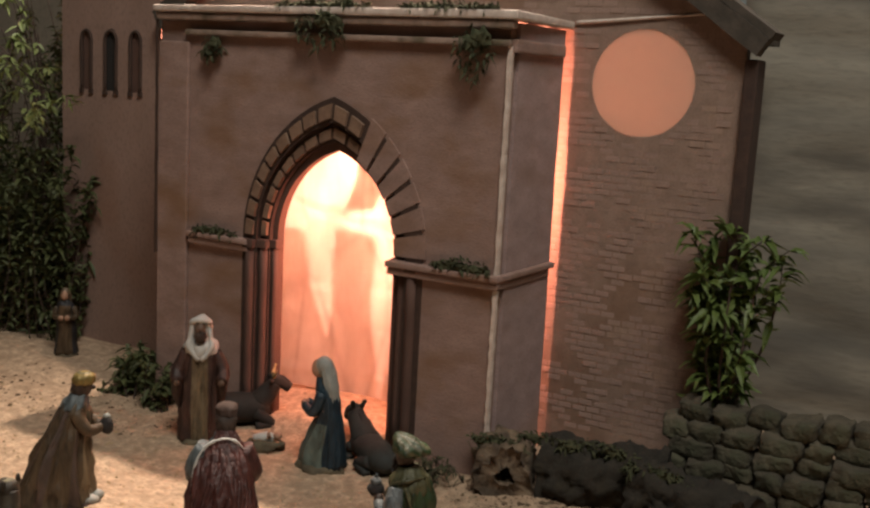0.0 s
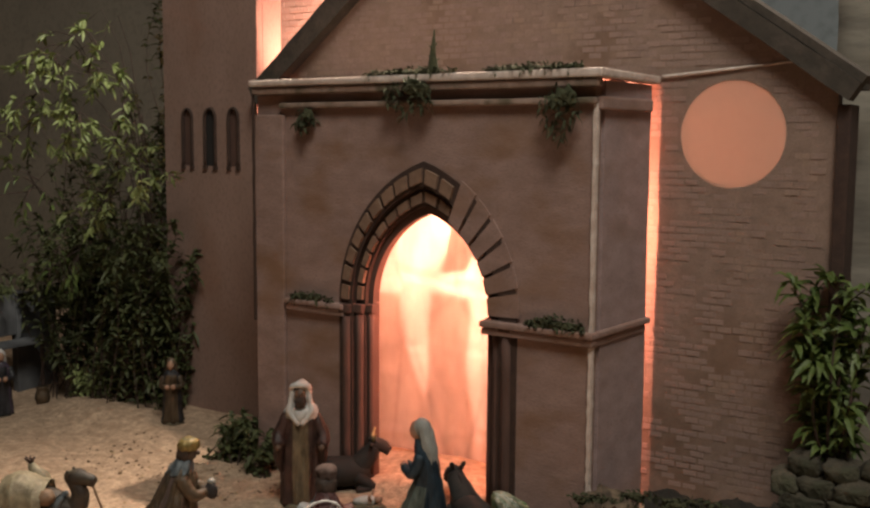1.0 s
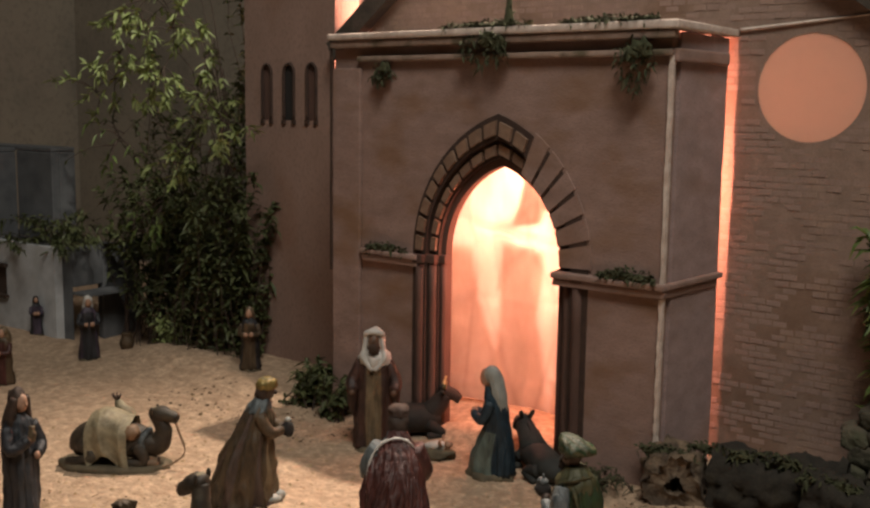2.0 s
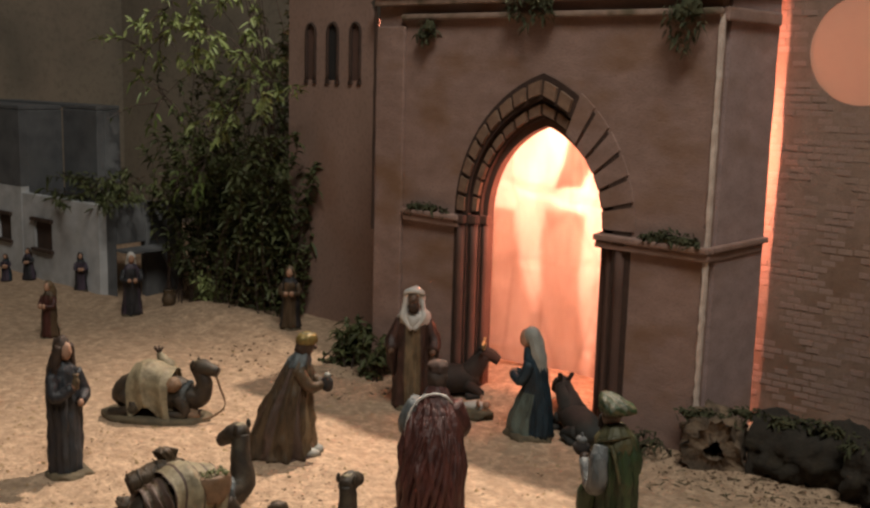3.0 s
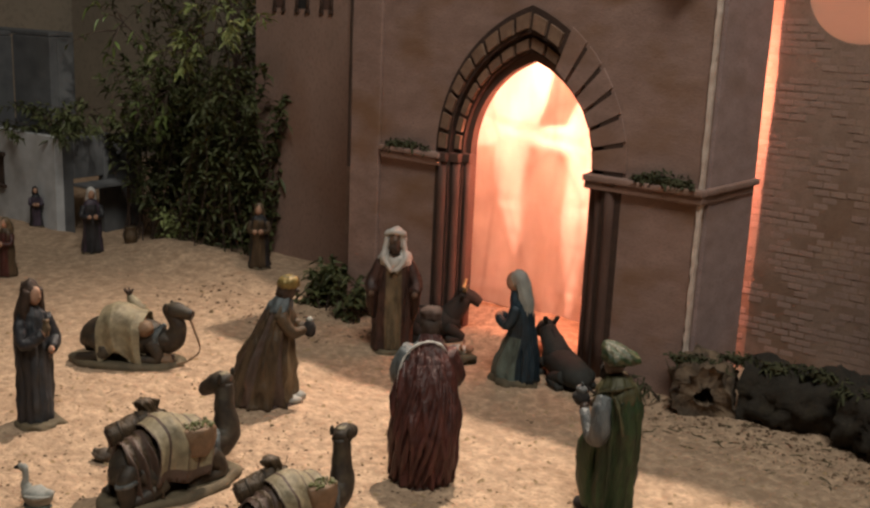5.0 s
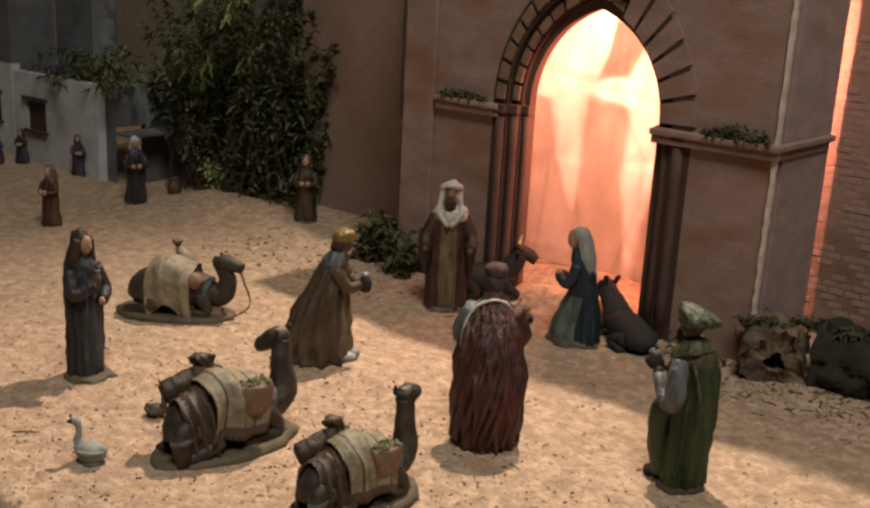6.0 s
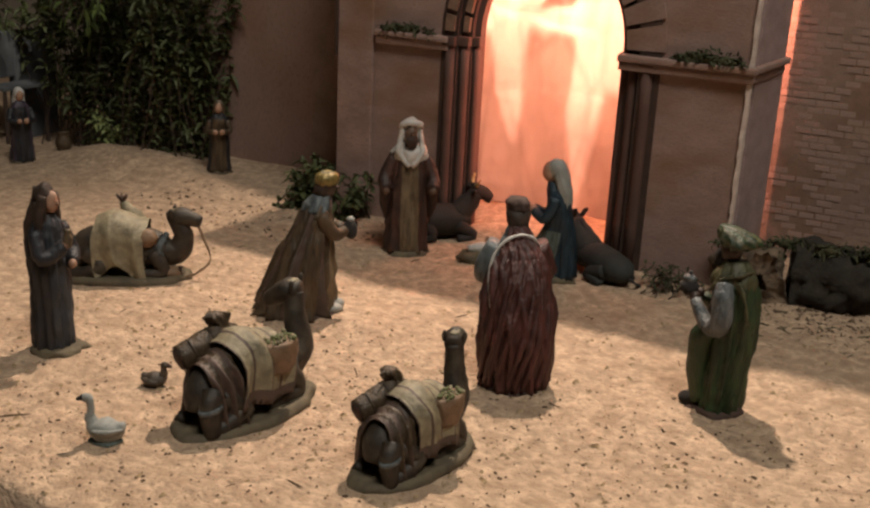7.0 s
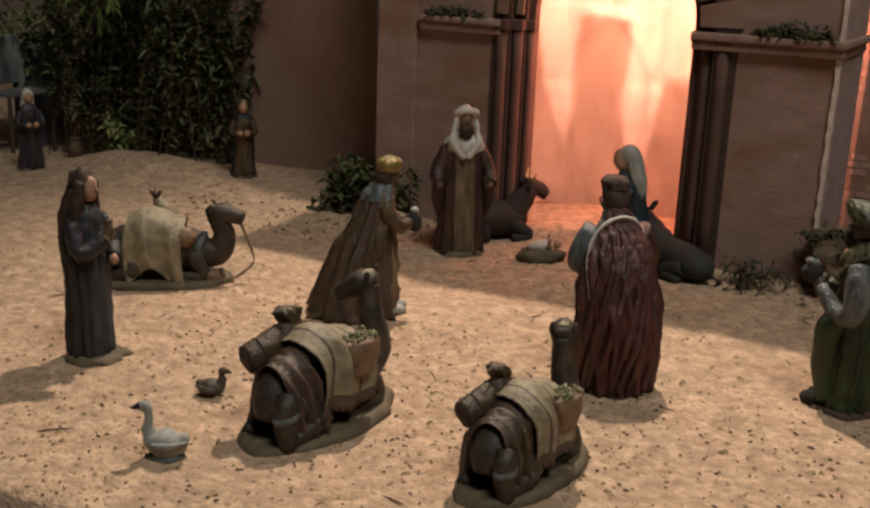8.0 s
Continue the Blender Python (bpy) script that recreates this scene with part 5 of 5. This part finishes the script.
def villager(name, h, robe, head, trim, label, x, y, facing, seed, bend=0.0, sit=False):
    """A small background figurine, its robe, arms and head covering cast in one."""
    bm = bmesh.new()
    k = h / 0.09
    base(bm, 0.014 * k, 0.013 * k, 3, 0.004)
    w = 1.25 if sit else 1.0
    loft(bm, [(0, 0, 0.003, 0.0140 * k * w, 0.0125 * k * w), (0, 0, 0.025 * k, 0.0115 * k * w, 0.0105 * k * w), (0, -0.002 * bend, 0.050 * k, 0.0115 * k, 0.0092 * k), (0, -0.006 * bend, 0.066 * k, 0.0100 * k, 0.0078 * k), (0, -0.008 * bend, 0.073 * k, 0.0045 * k, 0.0042 * k)], 0.06, 7,
         lambda a, t: 2 if front(a, 45) and t < 0.7 else 0, seed=seed, rings=18, seg=32)
    for s in (-1, 1):
        arm(bm, (s * 0.0095 * k, -0.005 * bend, 0.064 * k), (s * 0.0125 * k, -0.006 * k, 0.052 * k), (s * 0.005 * k, -0.014 * k, 0.052 * k), 0.0042 * k, 0.0036 * k, 4, 1)
    blob(bm, (0, -0.002 - 0.009 * bend, 0.0795 * k), (0.0045 * k, 0.0052 * k, 0.0066 * k), 1, seg=12)
    blob(bm, (0, 0.0012 - 0.009 * bend, 0.0815 * k), (0.0066 * k, 0.0066 * k, 0.0076 * k), 5, seg=12)
    tube(bm, [(0, 0.003 - 0.009 * bend, 0.082 * k), (0, 0.006 - 0.006 * bend, 0.070 * k), (0, 0.008, 0.058 * k)], (0.006 * k, 0.0075 * k, 0.005 * k), 10, 5, 7)
    return figurine(name, bm, [robe, SKIN, trim, BASEMAT, trim, head], label, x, y, facing, 1.0, "figurine")


villager("shepherd_figurine", 0.090, SLATE, TAN, BROWN, "small robed shepherd figurine with pale sleeves beside the tower", -0.618, 0.045, 40, 1.1, 0.6)
villager("village_figurine", 0.094, PURPLE, WHITE, SLATE, "small dark purple robed figurine by the house doorway", -0.840, -0.055, 60, 2.2, 0.2)
villager("village_figurine", 0.078, BROWN, TAN, RED, "small figurine in brown robe with a red skirt", -0.806, -0.200, 20, 3.3)
villager("village_figurine", 0.064, SLATE, SLATE, PURPLE, "small dark robed figurine by the house wall", -1.045, -0.012, 60, 4.4)
villager("village_figurine", 0.048, BLUE, HAIR, PURPLE, "small sitting figurine in dark blue by the house", -1.185, -0.062, 50, 5.5, 0.3, True)
villager("village_figurine", 0.056, PURPLE, HAIR, SLATE, "small sitting figurine in dark purple by the house", -1.172, -0.030, 40, 6.6, 0.2, True)
bm = bmesh.new()
loft(bm, [(0, 0, 0, 0.007, 0.007), (0, 0, 0.010, 0.0105, 0.0105), (0, 0, 0.020, 0.0075, 0.0075), (0, 0, 0.025, 0.0085, 0.0085)], 0, 5, 0, 24, 10)
place(tagged(obj("clay_jar", bm, BROWN, smooth=True), "small brown clay jar standing on sand", "jar"), -0.830, 0.000)

# ---- camels and other animals, each a single painted cast ----


def drape(bm, x0, x1, top, r0, hang, fold, freq, seed, pick):
    """A cloth thrown over a rounded back, its sides hanging in sharp folds."""
    nu, nv = 44, 34
    grid = []
    for i in range(nu + 1):
        u = i / nu
        row = []
        for j in range(nv + 1):
            v = 2 * j / nv - 1
            xx = x0 + (x1 - x0) * u + 0.004 * math.sin(5 * v + seed) * abs(v)
            z0 = top + 0.009 * math.exp(-((xx + 0.006) / 0.018) ** 2) - 0.25 * max(0.0, -0.028 - xx)
            a = v * 2.0
            f = (1 - 2 * abs(math.sin(freq * u + 1.3 * v + seed))) * (0.35 + abs(v) ** 1.3)
            r = r0 + fold * f + 0.003 * max(0.0, abs(v) - 0.6) - 0.18 * max(0.0, -0.030 - xx)
            yy = r * math.sin(min(max(a, -1.45), 1.45))
            zz = z0 - 0.020 * (1 - math.cos(min(abs(a), 1.45))) - max(0.0, abs(a) - 1.25) * (hang + 0.006 * math.sin(7 * u + seed)) * (1 if v < 0 else 0.7)
            row.append(bm.verts.new((xx, yy * (1.05 if abs(v) > 0.6 else 1.0), zz + 0.3 * fold * f)))
        grid.append(row)
    fs = []
    for i in range(nu):
        for j in range(nv):
            f = bm.faces.new((grid[i][j], grid[i + 1][j], grid[i + 1][j + 1], grid[i][j + 1]))
            f.material_index = pick(i, j)
            fs.append(f)
    bmesh.ops.solidify(bm, geom=fs, thickness=0.0014)


def camel(label, x, y, facing, seed, neck, head_dir, cloth_far, load, size=1.0):
    """A lying camel on an oval base, head towards +x, with saddle cloth, load and halter."""
    bm = bmesh.new()
    loft(bm, [(0, 0, 0, 0.065, 0.0365), (0, 0, 0.003, 0.0665, 0.0378), (0, 0, 0.0065, 0.065, 0.0366), (0, 0, 0.0088, 0.061, 0.033), (0, 0, 0.0080, 0.056, 0.030)], 0.018, 5, 5, 56, 12, seed=seed)
    tube(bm, [(-0.046, 0, 0.018), (-0.036, 0, 0.030), (-0.010, 0, 0.034), (0.018, 0, 0.033), (0.036, 0, 0.030), (0.044, 0, 0.026)], (0.008, 0.0165, 0.0200, 0.0185, 0.0145, 0.008), 20, 0, 20, 1.15)
    blob(bm, (-0.006, 0, 0.050), (0.017, 0.013, 0.016), 0)
    for s in (-1, 1):
        tube(bm, [(0.030, s * 0.013, 0.030), (0.040, s * 0.017, 0.012), (0.020, s * 0.018, 0.009), (0.006, s * 0.018, 0.009)], (0.0085, 0.0065, 0.0055, 0.005), 10, 0, 12)
        tube(bm, [(-0.034, s * 0.013, 0.030), (-0.018, s * 0.021, 0.018), (-0.036, s * 0.021, 0.010), (-0.050, s * 0.016, 0.009)], (0.0090, 0.0078, 0.0060, 0.005), 10, 0, 12)
    tube(bm, [(0.038, 0, 0.028)] + neck, (0.0140, 0.0125, 0.0095, 0.0080, 0.0075)[: len(neck) + 1], 14, 0, 18)
    h, d = Vector(neck[-1]), Vector(head_dir).normalized()
    tube(bm, [tuple(h - d * 0.006), tuple(h + d * 0.004 + Vector((0, 0, 0.002))), tuple(h + d * 0.016), tuple(h + d * 0.025 - Vector((0, 0, 0.003)))], (0.0070, 0.0100, 0.0078, 0.0060), 12, 0, 12)
    side = d.cross(Vector((0, 0, 1))).normalized()
    for s in (-1, 1):
        blob(bm, tuple(h - d * 0.002 + side * s * 0.0090 + Vector((0, 0, 0.007))), (0.0024, 0.0024, 0.0050), 0, seg=8)
    blob(bm, tuple(h + d * 0.001 + Vector((0, 0, 0.0092))), (0.0052, 0.0048, 0.0020), 1, seg=12)
    # halter and rein
    m = h + d * 0.013
    tube(bm, [tuple(m + side * 0.006), tuple(m + Vector((0, 0, 0.0062))), tuple(m - side * 0.006), tuple(m - Vector((0, 0, 0.0062)))], (0.0011,) * 4, 6, 3, 12)
    # breast band
    tube(bm, [(0.036, 0.015, 0.034), (0.040, 0.008, 0.044), (0.040, -0.008, 0.044), (0.036, -0.015, 0.034), (0.040, -0.014, 0.022)], (0.003,) * 5, 8, 8, 16)
    # saddle cloth with hanging sides, and a darker folded blanket behind it
    drape(bm, -0.024, 0.025, 0.0605, 0.0262, 0.040 if load else 0.048, 0.0024, 6.5, seed, lambda a, b: 2 if cloth_far and (a in (0, 9, 10, 23, 33, 34, 43) or b < 2) else 1)
    if load:
        drape(bm, -0.043, -0.021, 0.0560, 0.0222, 0.062, 0.0040, 8.5, seed + 2, lambda a, b: 2 if (a + int(1.5 * math.sin(b * 0.5))) % 15 < 8 else 9)
    if load:
        # bedroll slung on the far side, with a dark end and two cords
        a, b = Vector((-0.008, 0.018, 0.061)), Vector((-0.041, 0.026, 0.050))
        tube(bm, [tuple(a), tuple(a.lerp(b, 0.5)), tuple(b)], (0.0100, 0.0108, 0.0102), 18, 9, 10)
        tube(bm, [tuple(b), tuple(b + (b - a) * 0.03), tuple(b + (b - a) * 0.05)], (0.0082, 0.0080, 0.0060), 16, 6, 4)
        for k in (0.25, 0.72):
            tube(bm, [tuple(a.lerp(b, k - 0.02)), tuple(a.lerp(b, k)), tuple(a.lerp(b, k + 0.02))], (0.0106, 0.0114, 0.0106), 18, 0, 5)
        # sack tied at its neck, the mouth flaring open
        loft(bm, [(-0.004, 0.018, 0.056, 0.0100, 0.0090), (-0.005, 0.019, 0.064, 0.0105, 0.0095), (-0.007, 0.020, 0.068, 0.0060, 0.0058), (-0.009, 0.021, 0.072, 0.0075, 0.0070), (-0.011, 0.022, 0.076, 0.0082, 0.0076), (-0.012, 0.022, 0.0785, 0.0040, 0.0036)], 0.20, 6, 9, 36, 18, seed=seed)
        loft(bm, [(0.016, -0.022, 0.036, 0.0120, 0.0085), (0.016, -0.0225, 0.047, 0.0145, 0.0105), (0.016, -0.022, 0.056, 0.0150, 0.0110), (0.016, -0.022, 0.059, 0.0138, 0.0098)], 0.03, 12, 4, 36, 12, seed=seed)
        rr = random.Random(int(seed * 10))
        for i in range(60):
            blob(bm, (0.016 + rr.uniform(-0.012, 0.012), -0.022 + rr.uniform(-0.008, 0.008), 0.0590 + rr.uniform(0, 0.003)), rr.uniform(0.0010, 0.0018), 7 if i % 3 else 1, seg=6)
        # hind leg folded upright under the rump, with a painted band
        tube(bm, [(-0.040, -0.014, 0.034), (-0.047, -0.018, 0.026), (-0.046, -0.019, 0.007)], (0.0095, 0.0082, 0.0066), 14, 0, 10)
        tube(bm, [(-0.0475, -0.0183, 0.0285), (-0.0472, -0.0185, 0.0265), (-0.0470, -0.0187, 0.0245)], (0.0086, 0.0092, 0.0084), 14, 8, 5)
    else:
        tube(bm, [(0.004, 0.020, 0.034), (0.008, 0.024, 0.052), (0.000, 0.022, 0.066), (-0.003, 0.022, 0.073)], (0.010, 0.0115, 0.0060, 0.0035), 14, 1, 12)
        for i in range(7):
            a = i * 0.9
            tube(bm, [(-0.003, 0.022, 0.073), (-0.004 + 0.006 * math.cos(a), 0.022 + 0.006 * math.sin(a), 0.080)], (0.0026, 0.0006), 6, 6, 4)
        loft(bm, [(0.022, -0.014, 0.038, 0.0095, 0.0080), (0.024, -0.016, 0.046, 0.0115, 0.0095), (0.024, -0.014, 0.054, 0.0070, 0.0060)], 0.04, 6, 4, 20, 9, seed=seed)
        e = h + d * 0.020 - Vector((0, 0, 0.002))
        tube(bm, [tuple(e), tuple(e + Vector((0.007, -0.002, -0.016))), tuple(e + Vector((0.014, -0.004, -0.038))), (0.070, -0.012, 0.010), (0.056, -0.012, 0.006)], (0.0011, 0.0013, 0.0013, 0.0012, 0.0010), 7, 4, 26)
        tube(bm, [(0.055, -0.012, 0.004), (0.055, -0.012, 0.010), (0.0555, -0.012, 0.017)], (0.0018, 0.0015, 0.0020), 8, 6, 6)
        blob(bm, (0.045, -0.010, 0.010), (0.012, 0.010, 0.007), 4)
    for v in bm.verts:
        v.co.y *= 0.86
    return figurine("camel_figurine", bm, [CAMEL, SADDLE, SADDLEDARK, STRAW, BASKET, BASEMAT, DARKWOOD, GREENS, GREYBLUE, BROWN], label, x, y, facing, size, "camel figurine", "camels on the sand")


camel("lying dark camel figurine with a pale tan saddle cloth and rein", -0.438, -0.293, 33, 1.7, [(0.052, 0, 0.030), (0.058, 0, 0.046), (0.050, 0, 0.062)], (1, -0.1, 0.05), False, False, 0.87)
camel("lying camel figurine loaded with striped cloth, sack and basket", -0.195, -0.434, 82, 4.1, [(0.054, 0.000, 0.036), (0.056, 0.006, 0.060), (0.058, 0.010, 0.078)], (-0.35, 0.9, -0.25), True, True, 0.878)
camel("lying camel figurine with striped cloth and basket of greens", -0.072, -0.432, 80, 5.6, [(0.054, 0.004, 0.036), (0.058, 0.010, 0.060), (0.058, 0.012, 0.080)], (0.8, 0.5, 0.0), True, True, 0.76)

# ox
bm = bmesh.new()
tube(bm, [(-0.036, 0, 0.012), (-0.026, 0, 0.018), (0, 0, 0.020), (0.020, 0, 0.020), (0.030, 0, 0.020)], (0.007, 0.0150, 0.0160, 0.0145, 0.009), 18, 0, 16)
tube(bm, [(0.020, 0, 0.026), (0.030, 0, 0.038), (0.036, 0, 0.046)], (0.0125, 0.0095, 0.0075), 14, 0, 9)
tube(bm, [(0.031, 0, 0.049), (0.040, 0, 0.047), (0.050, 0, 0.040)], (0.0075, 0.0072, 0.0048), 14, 0, 9)
for s in (-1, 1):
    tube(bm, [(0.033, s * 0.005, 0.054), (0.034, s * 0.010, 0.057), (0.036, s * 0.012, 0.062)], (0.0020, 0.0016, 0.0006), 8, 1, 8)
    blob(bm, (0.031, s * 0.0105, 0.051), (0.0025, 0.0050, 0.0018), 0, seg=8)
    tube(bm, [(0.016, s * 0.011, 0.018), (0.032, s * 0.014, 0.007), (0.016, s * 0.015, 0.005)], (0.007, 0.005, 0.004), 9, 0, 10)
    tube(bm, [(-0.022, s * 0.011, 0.018), (-0.008, s * 0.017, 0.009), (-0.024, s * 0.017, 0.005)], (0.009, 0.006, 0.004), 9, 0, 10)
tube(bm, [(-0.036, 0, 0.016), (-0.041, 0.004, 0.010), (-0.036, 0.012, 0.004)], (0.0022, 0.0016, 0.0020), 7, 0, 8)
figurine("ox_figurine", bm, [OX, STRAW], "dark brown ox figurine lying beside the doorway", -0.282, -0.020, 40, 1.05, category="ox figurine")

# donkey
bm = bmesh.new()
tube(bm, [(-0.040, 0, 0.010), (-0.030, 0, 0.016), (-0.004, 0, 0.019), (0.016, 0, 0.020), (0.026, 0, 0.021)], (0.006, 0.0140, 0.0150, 0.0135, 0.009), 18, 0, 16)
tube(bm, [(0.010, 0, 0.023), (0.026, 0, 0.036), (0.037, 0, 0.046)], (0.0135, 0.0105, 0.0072), 14, 0, 9)
tube(bm, [(0.035, 0, 0.049), (0.045, 0, 0.044), (0.053, 0, 0.034)], (0.0066, 0.0066, 0.0044), 14, 0, 9)
for s in (-1, 1):
    tube(bm, [(0.033, s * 0.004, 0.052), (0.030, s * 0.006, 0.059), (0.027, s * 0.006, 0.062)], (0.0020, 0.0024, 0.0006), 8, 0, 8, 0.5)
    tube(bm, [(0.014, s * 0.010, 0.018), (0.030, s * 0.013, 0.007), (0.014, s * 0.014, 0.005)], (0.0065, 0.0045, 0.004), 9, 0, 10)
    tube(bm, [(-0.026, s * 0.010, 0.016), (-0.010, s * 0.016, 0.009), (-0.028, s * 0.016, 0.005)], (0.0085, 0.0055, 0.004), 9, 0, 10)
tube(bm, [(0.028, 0, 0.049), (0.016, 0, 0.038), (0.006, 0, 0.032)], (0.0030, 0.0035, 0.0010), 8, 1, 8, 0.5)
tube(bm, [(-0.040, 0, 0.014), (-0.046, -0.006, 0.008), (-0.040, -0.014, 0.003)], (0.0020, 0.0014, 0.0022), 7, 1, 8)
for v in bm.verts:
    v.co.z *= 0.86
figurine("donkey_figurine", bm, [DONKEY, BLACK], "dark grey donkey figurine lying beside the doorway", -0.108, -0.032, 147, 1.08, category="donkey figurine")

# goose and duck
for nm, lab, mats, x, y, turn, k, neck in (("goose_figurine", "pale grey goose figurine with a black bill", [GOOSE, BLACK, PALEGREEN], -0.235, -0.515, 206, 0.80, 0.036), ("duck_figurine", "small dark brown duck figurine standing on sand", [DUCK, DARKBROWN, BASEMAT], -0.267, -0.439, 20, 0.61, 0.029)):
    bm = bmesh.new()
    blob(bm, (0, 0, 0.002), (0.012, 0.009, 0.003), 2, rough=0.3, seed=1, scale=150)
    tube(bm, [(-0.015, 0, 0.016), (-0.009, 0, 0.0115), (0.000, 0, 0.0105), (0.007, 0, 0.0135), (0.010, 0, 0.017)], (0.0022, 0.0070, 0.0098, 0.0076, 0.0042), 16, 0, 14)
    tube(bm, [(0.007, 0, 0.014), (0.0105, 0, 0.021), (0.0090, 0, 0.029), (0.0110, 0, neck)], (0.0056, 0.0036, 0.0025, 0.0028), 12, 0, 14)
    blob(bm, (0.0125, 0, neck), (0.0042, 0.0034, 0.0034), 0, seg=12)
    tube(bm, [(0.0140, 0, neck), (0.0175, 0, neck - 0.001), (0.0200, 0, neck - 0.0015)], (0.0032, 0.0020, 0.0010), 8, 1, 6)
    for s in (-1, 1):
        tube(bm, [(0.006, s * 0.0075, 0.012), (-0.004, s * 0.0088, 0.012), (-0.015, s * 0.0050, 0.014)], (0.0035, 0.0040, 0.0010), 9, 0, 9, 0.5)
    figurine(nm, bm, mats, lab, x, y, turn, k, nm.replace("_", " "))

# ---- litter on the sand ----


def litter(name, count, area, lo, hi, material, seed, label, thin=False):
    rnd = random.Random(seed)
    vs, fs = [], []
    for _ in range(count):
        x, y = rnd.uniform(area[0], area[1]), rnd.uniform(area[2], area[3])
        z, s, a = heights(x, y), (lo + (hi - lo) * rnd.random() ** 2) * rnd.choice((0.5, 0.6, 0.8, 1.0, 2.0)), rnd.uniform(0, 6.283)
        l, w = (s * 4.5, s * 0.35) if thin else (s * rnd.uniform(0.8, 1.7), s * rnd.uniform(0.6, 1.0))
        c, n = math.cos(a), math.sin(a)
        b = len(vs)
        for u, v, h in ((-1, -0.7, -0.3), (0.8, -1, -0.3), (1, 0.6, -0.3), (-0.6, 1, -0.3), (-0.4, -0.3, 0.7), (0.5, 0.2, 0.85)):
            u, v, h = u * rnd.uniform(0.8, 1.2), v * rnd.uniform(0.8, 1.2), h * rnd.uniform(0.8, 1.2)
            vs.append((x + l * u * c - w * v * n, y + l * u * n + w * v * c, z + 0.0006 + (0.75 if not thin else 0.4) * s * h))
        fs += [tuple(b + i for i in q) for q in ((0, 1, 5, 4), (1, 2, 5), (2, 3, 4, 5), (3, 0, 4))]
    me = bpy.data.meshes.new(name)
    me.from_pydata(vs, [], fs)
    me.materials.append(material)
    tagged(new(name, me), label, "litter", kind="stuff")


litter("dark_grit", 560, (-0.75, 0.30, -0.57, -0.02), 0.0003, 0.0008, DEBRIS, 41, "scattered dark grit and seeds on the sand")
litter("dark_grit", 900, (-0.32, 0.22, -0.575, -0.25), 0.0003, 0.0007, DEBRIS, 42, "scattered dark grit on the near sand")
litter("fine_grit", 3400, (-0.36, 0.24, -0.575, -0.28), 0.0003, 0.0006, DEBRIS, 47, "fine brown grit mixed into the near sand")
litter("pale_grit", 3600, (-0.60, 0.25, -0.575, -0.05), 0.0005, 0.0011, LIGHTDEBRIS, 43, "pale coarse grains on the sand")
litter("straw_bits", 120, (-0.60, 0.25, -0.55, -0.02), 0.0006, 0.0012, DEBRIS, 44, "dry straw bits lying on the sand", True)
litter("straw_bits", 520, (0.00, 0.28, -0.11, 0.0), 0.0004, 0.0008, MOSS, 45, "dry moss bits below the bark", True)
litter("bark_crumbs", 900, (-0.01, 0.28, -0.075, 0.01), 0.0005, 0.0014, DEBRIS, 48, "dark bark crumbs before the cork bark")
litter("wall_litter", 420, (-0.62, -0.33, -0.13, 0.0), 0.0006, 0.0014, DEBRIS, 46, "dark earth crumbs before the church wall")
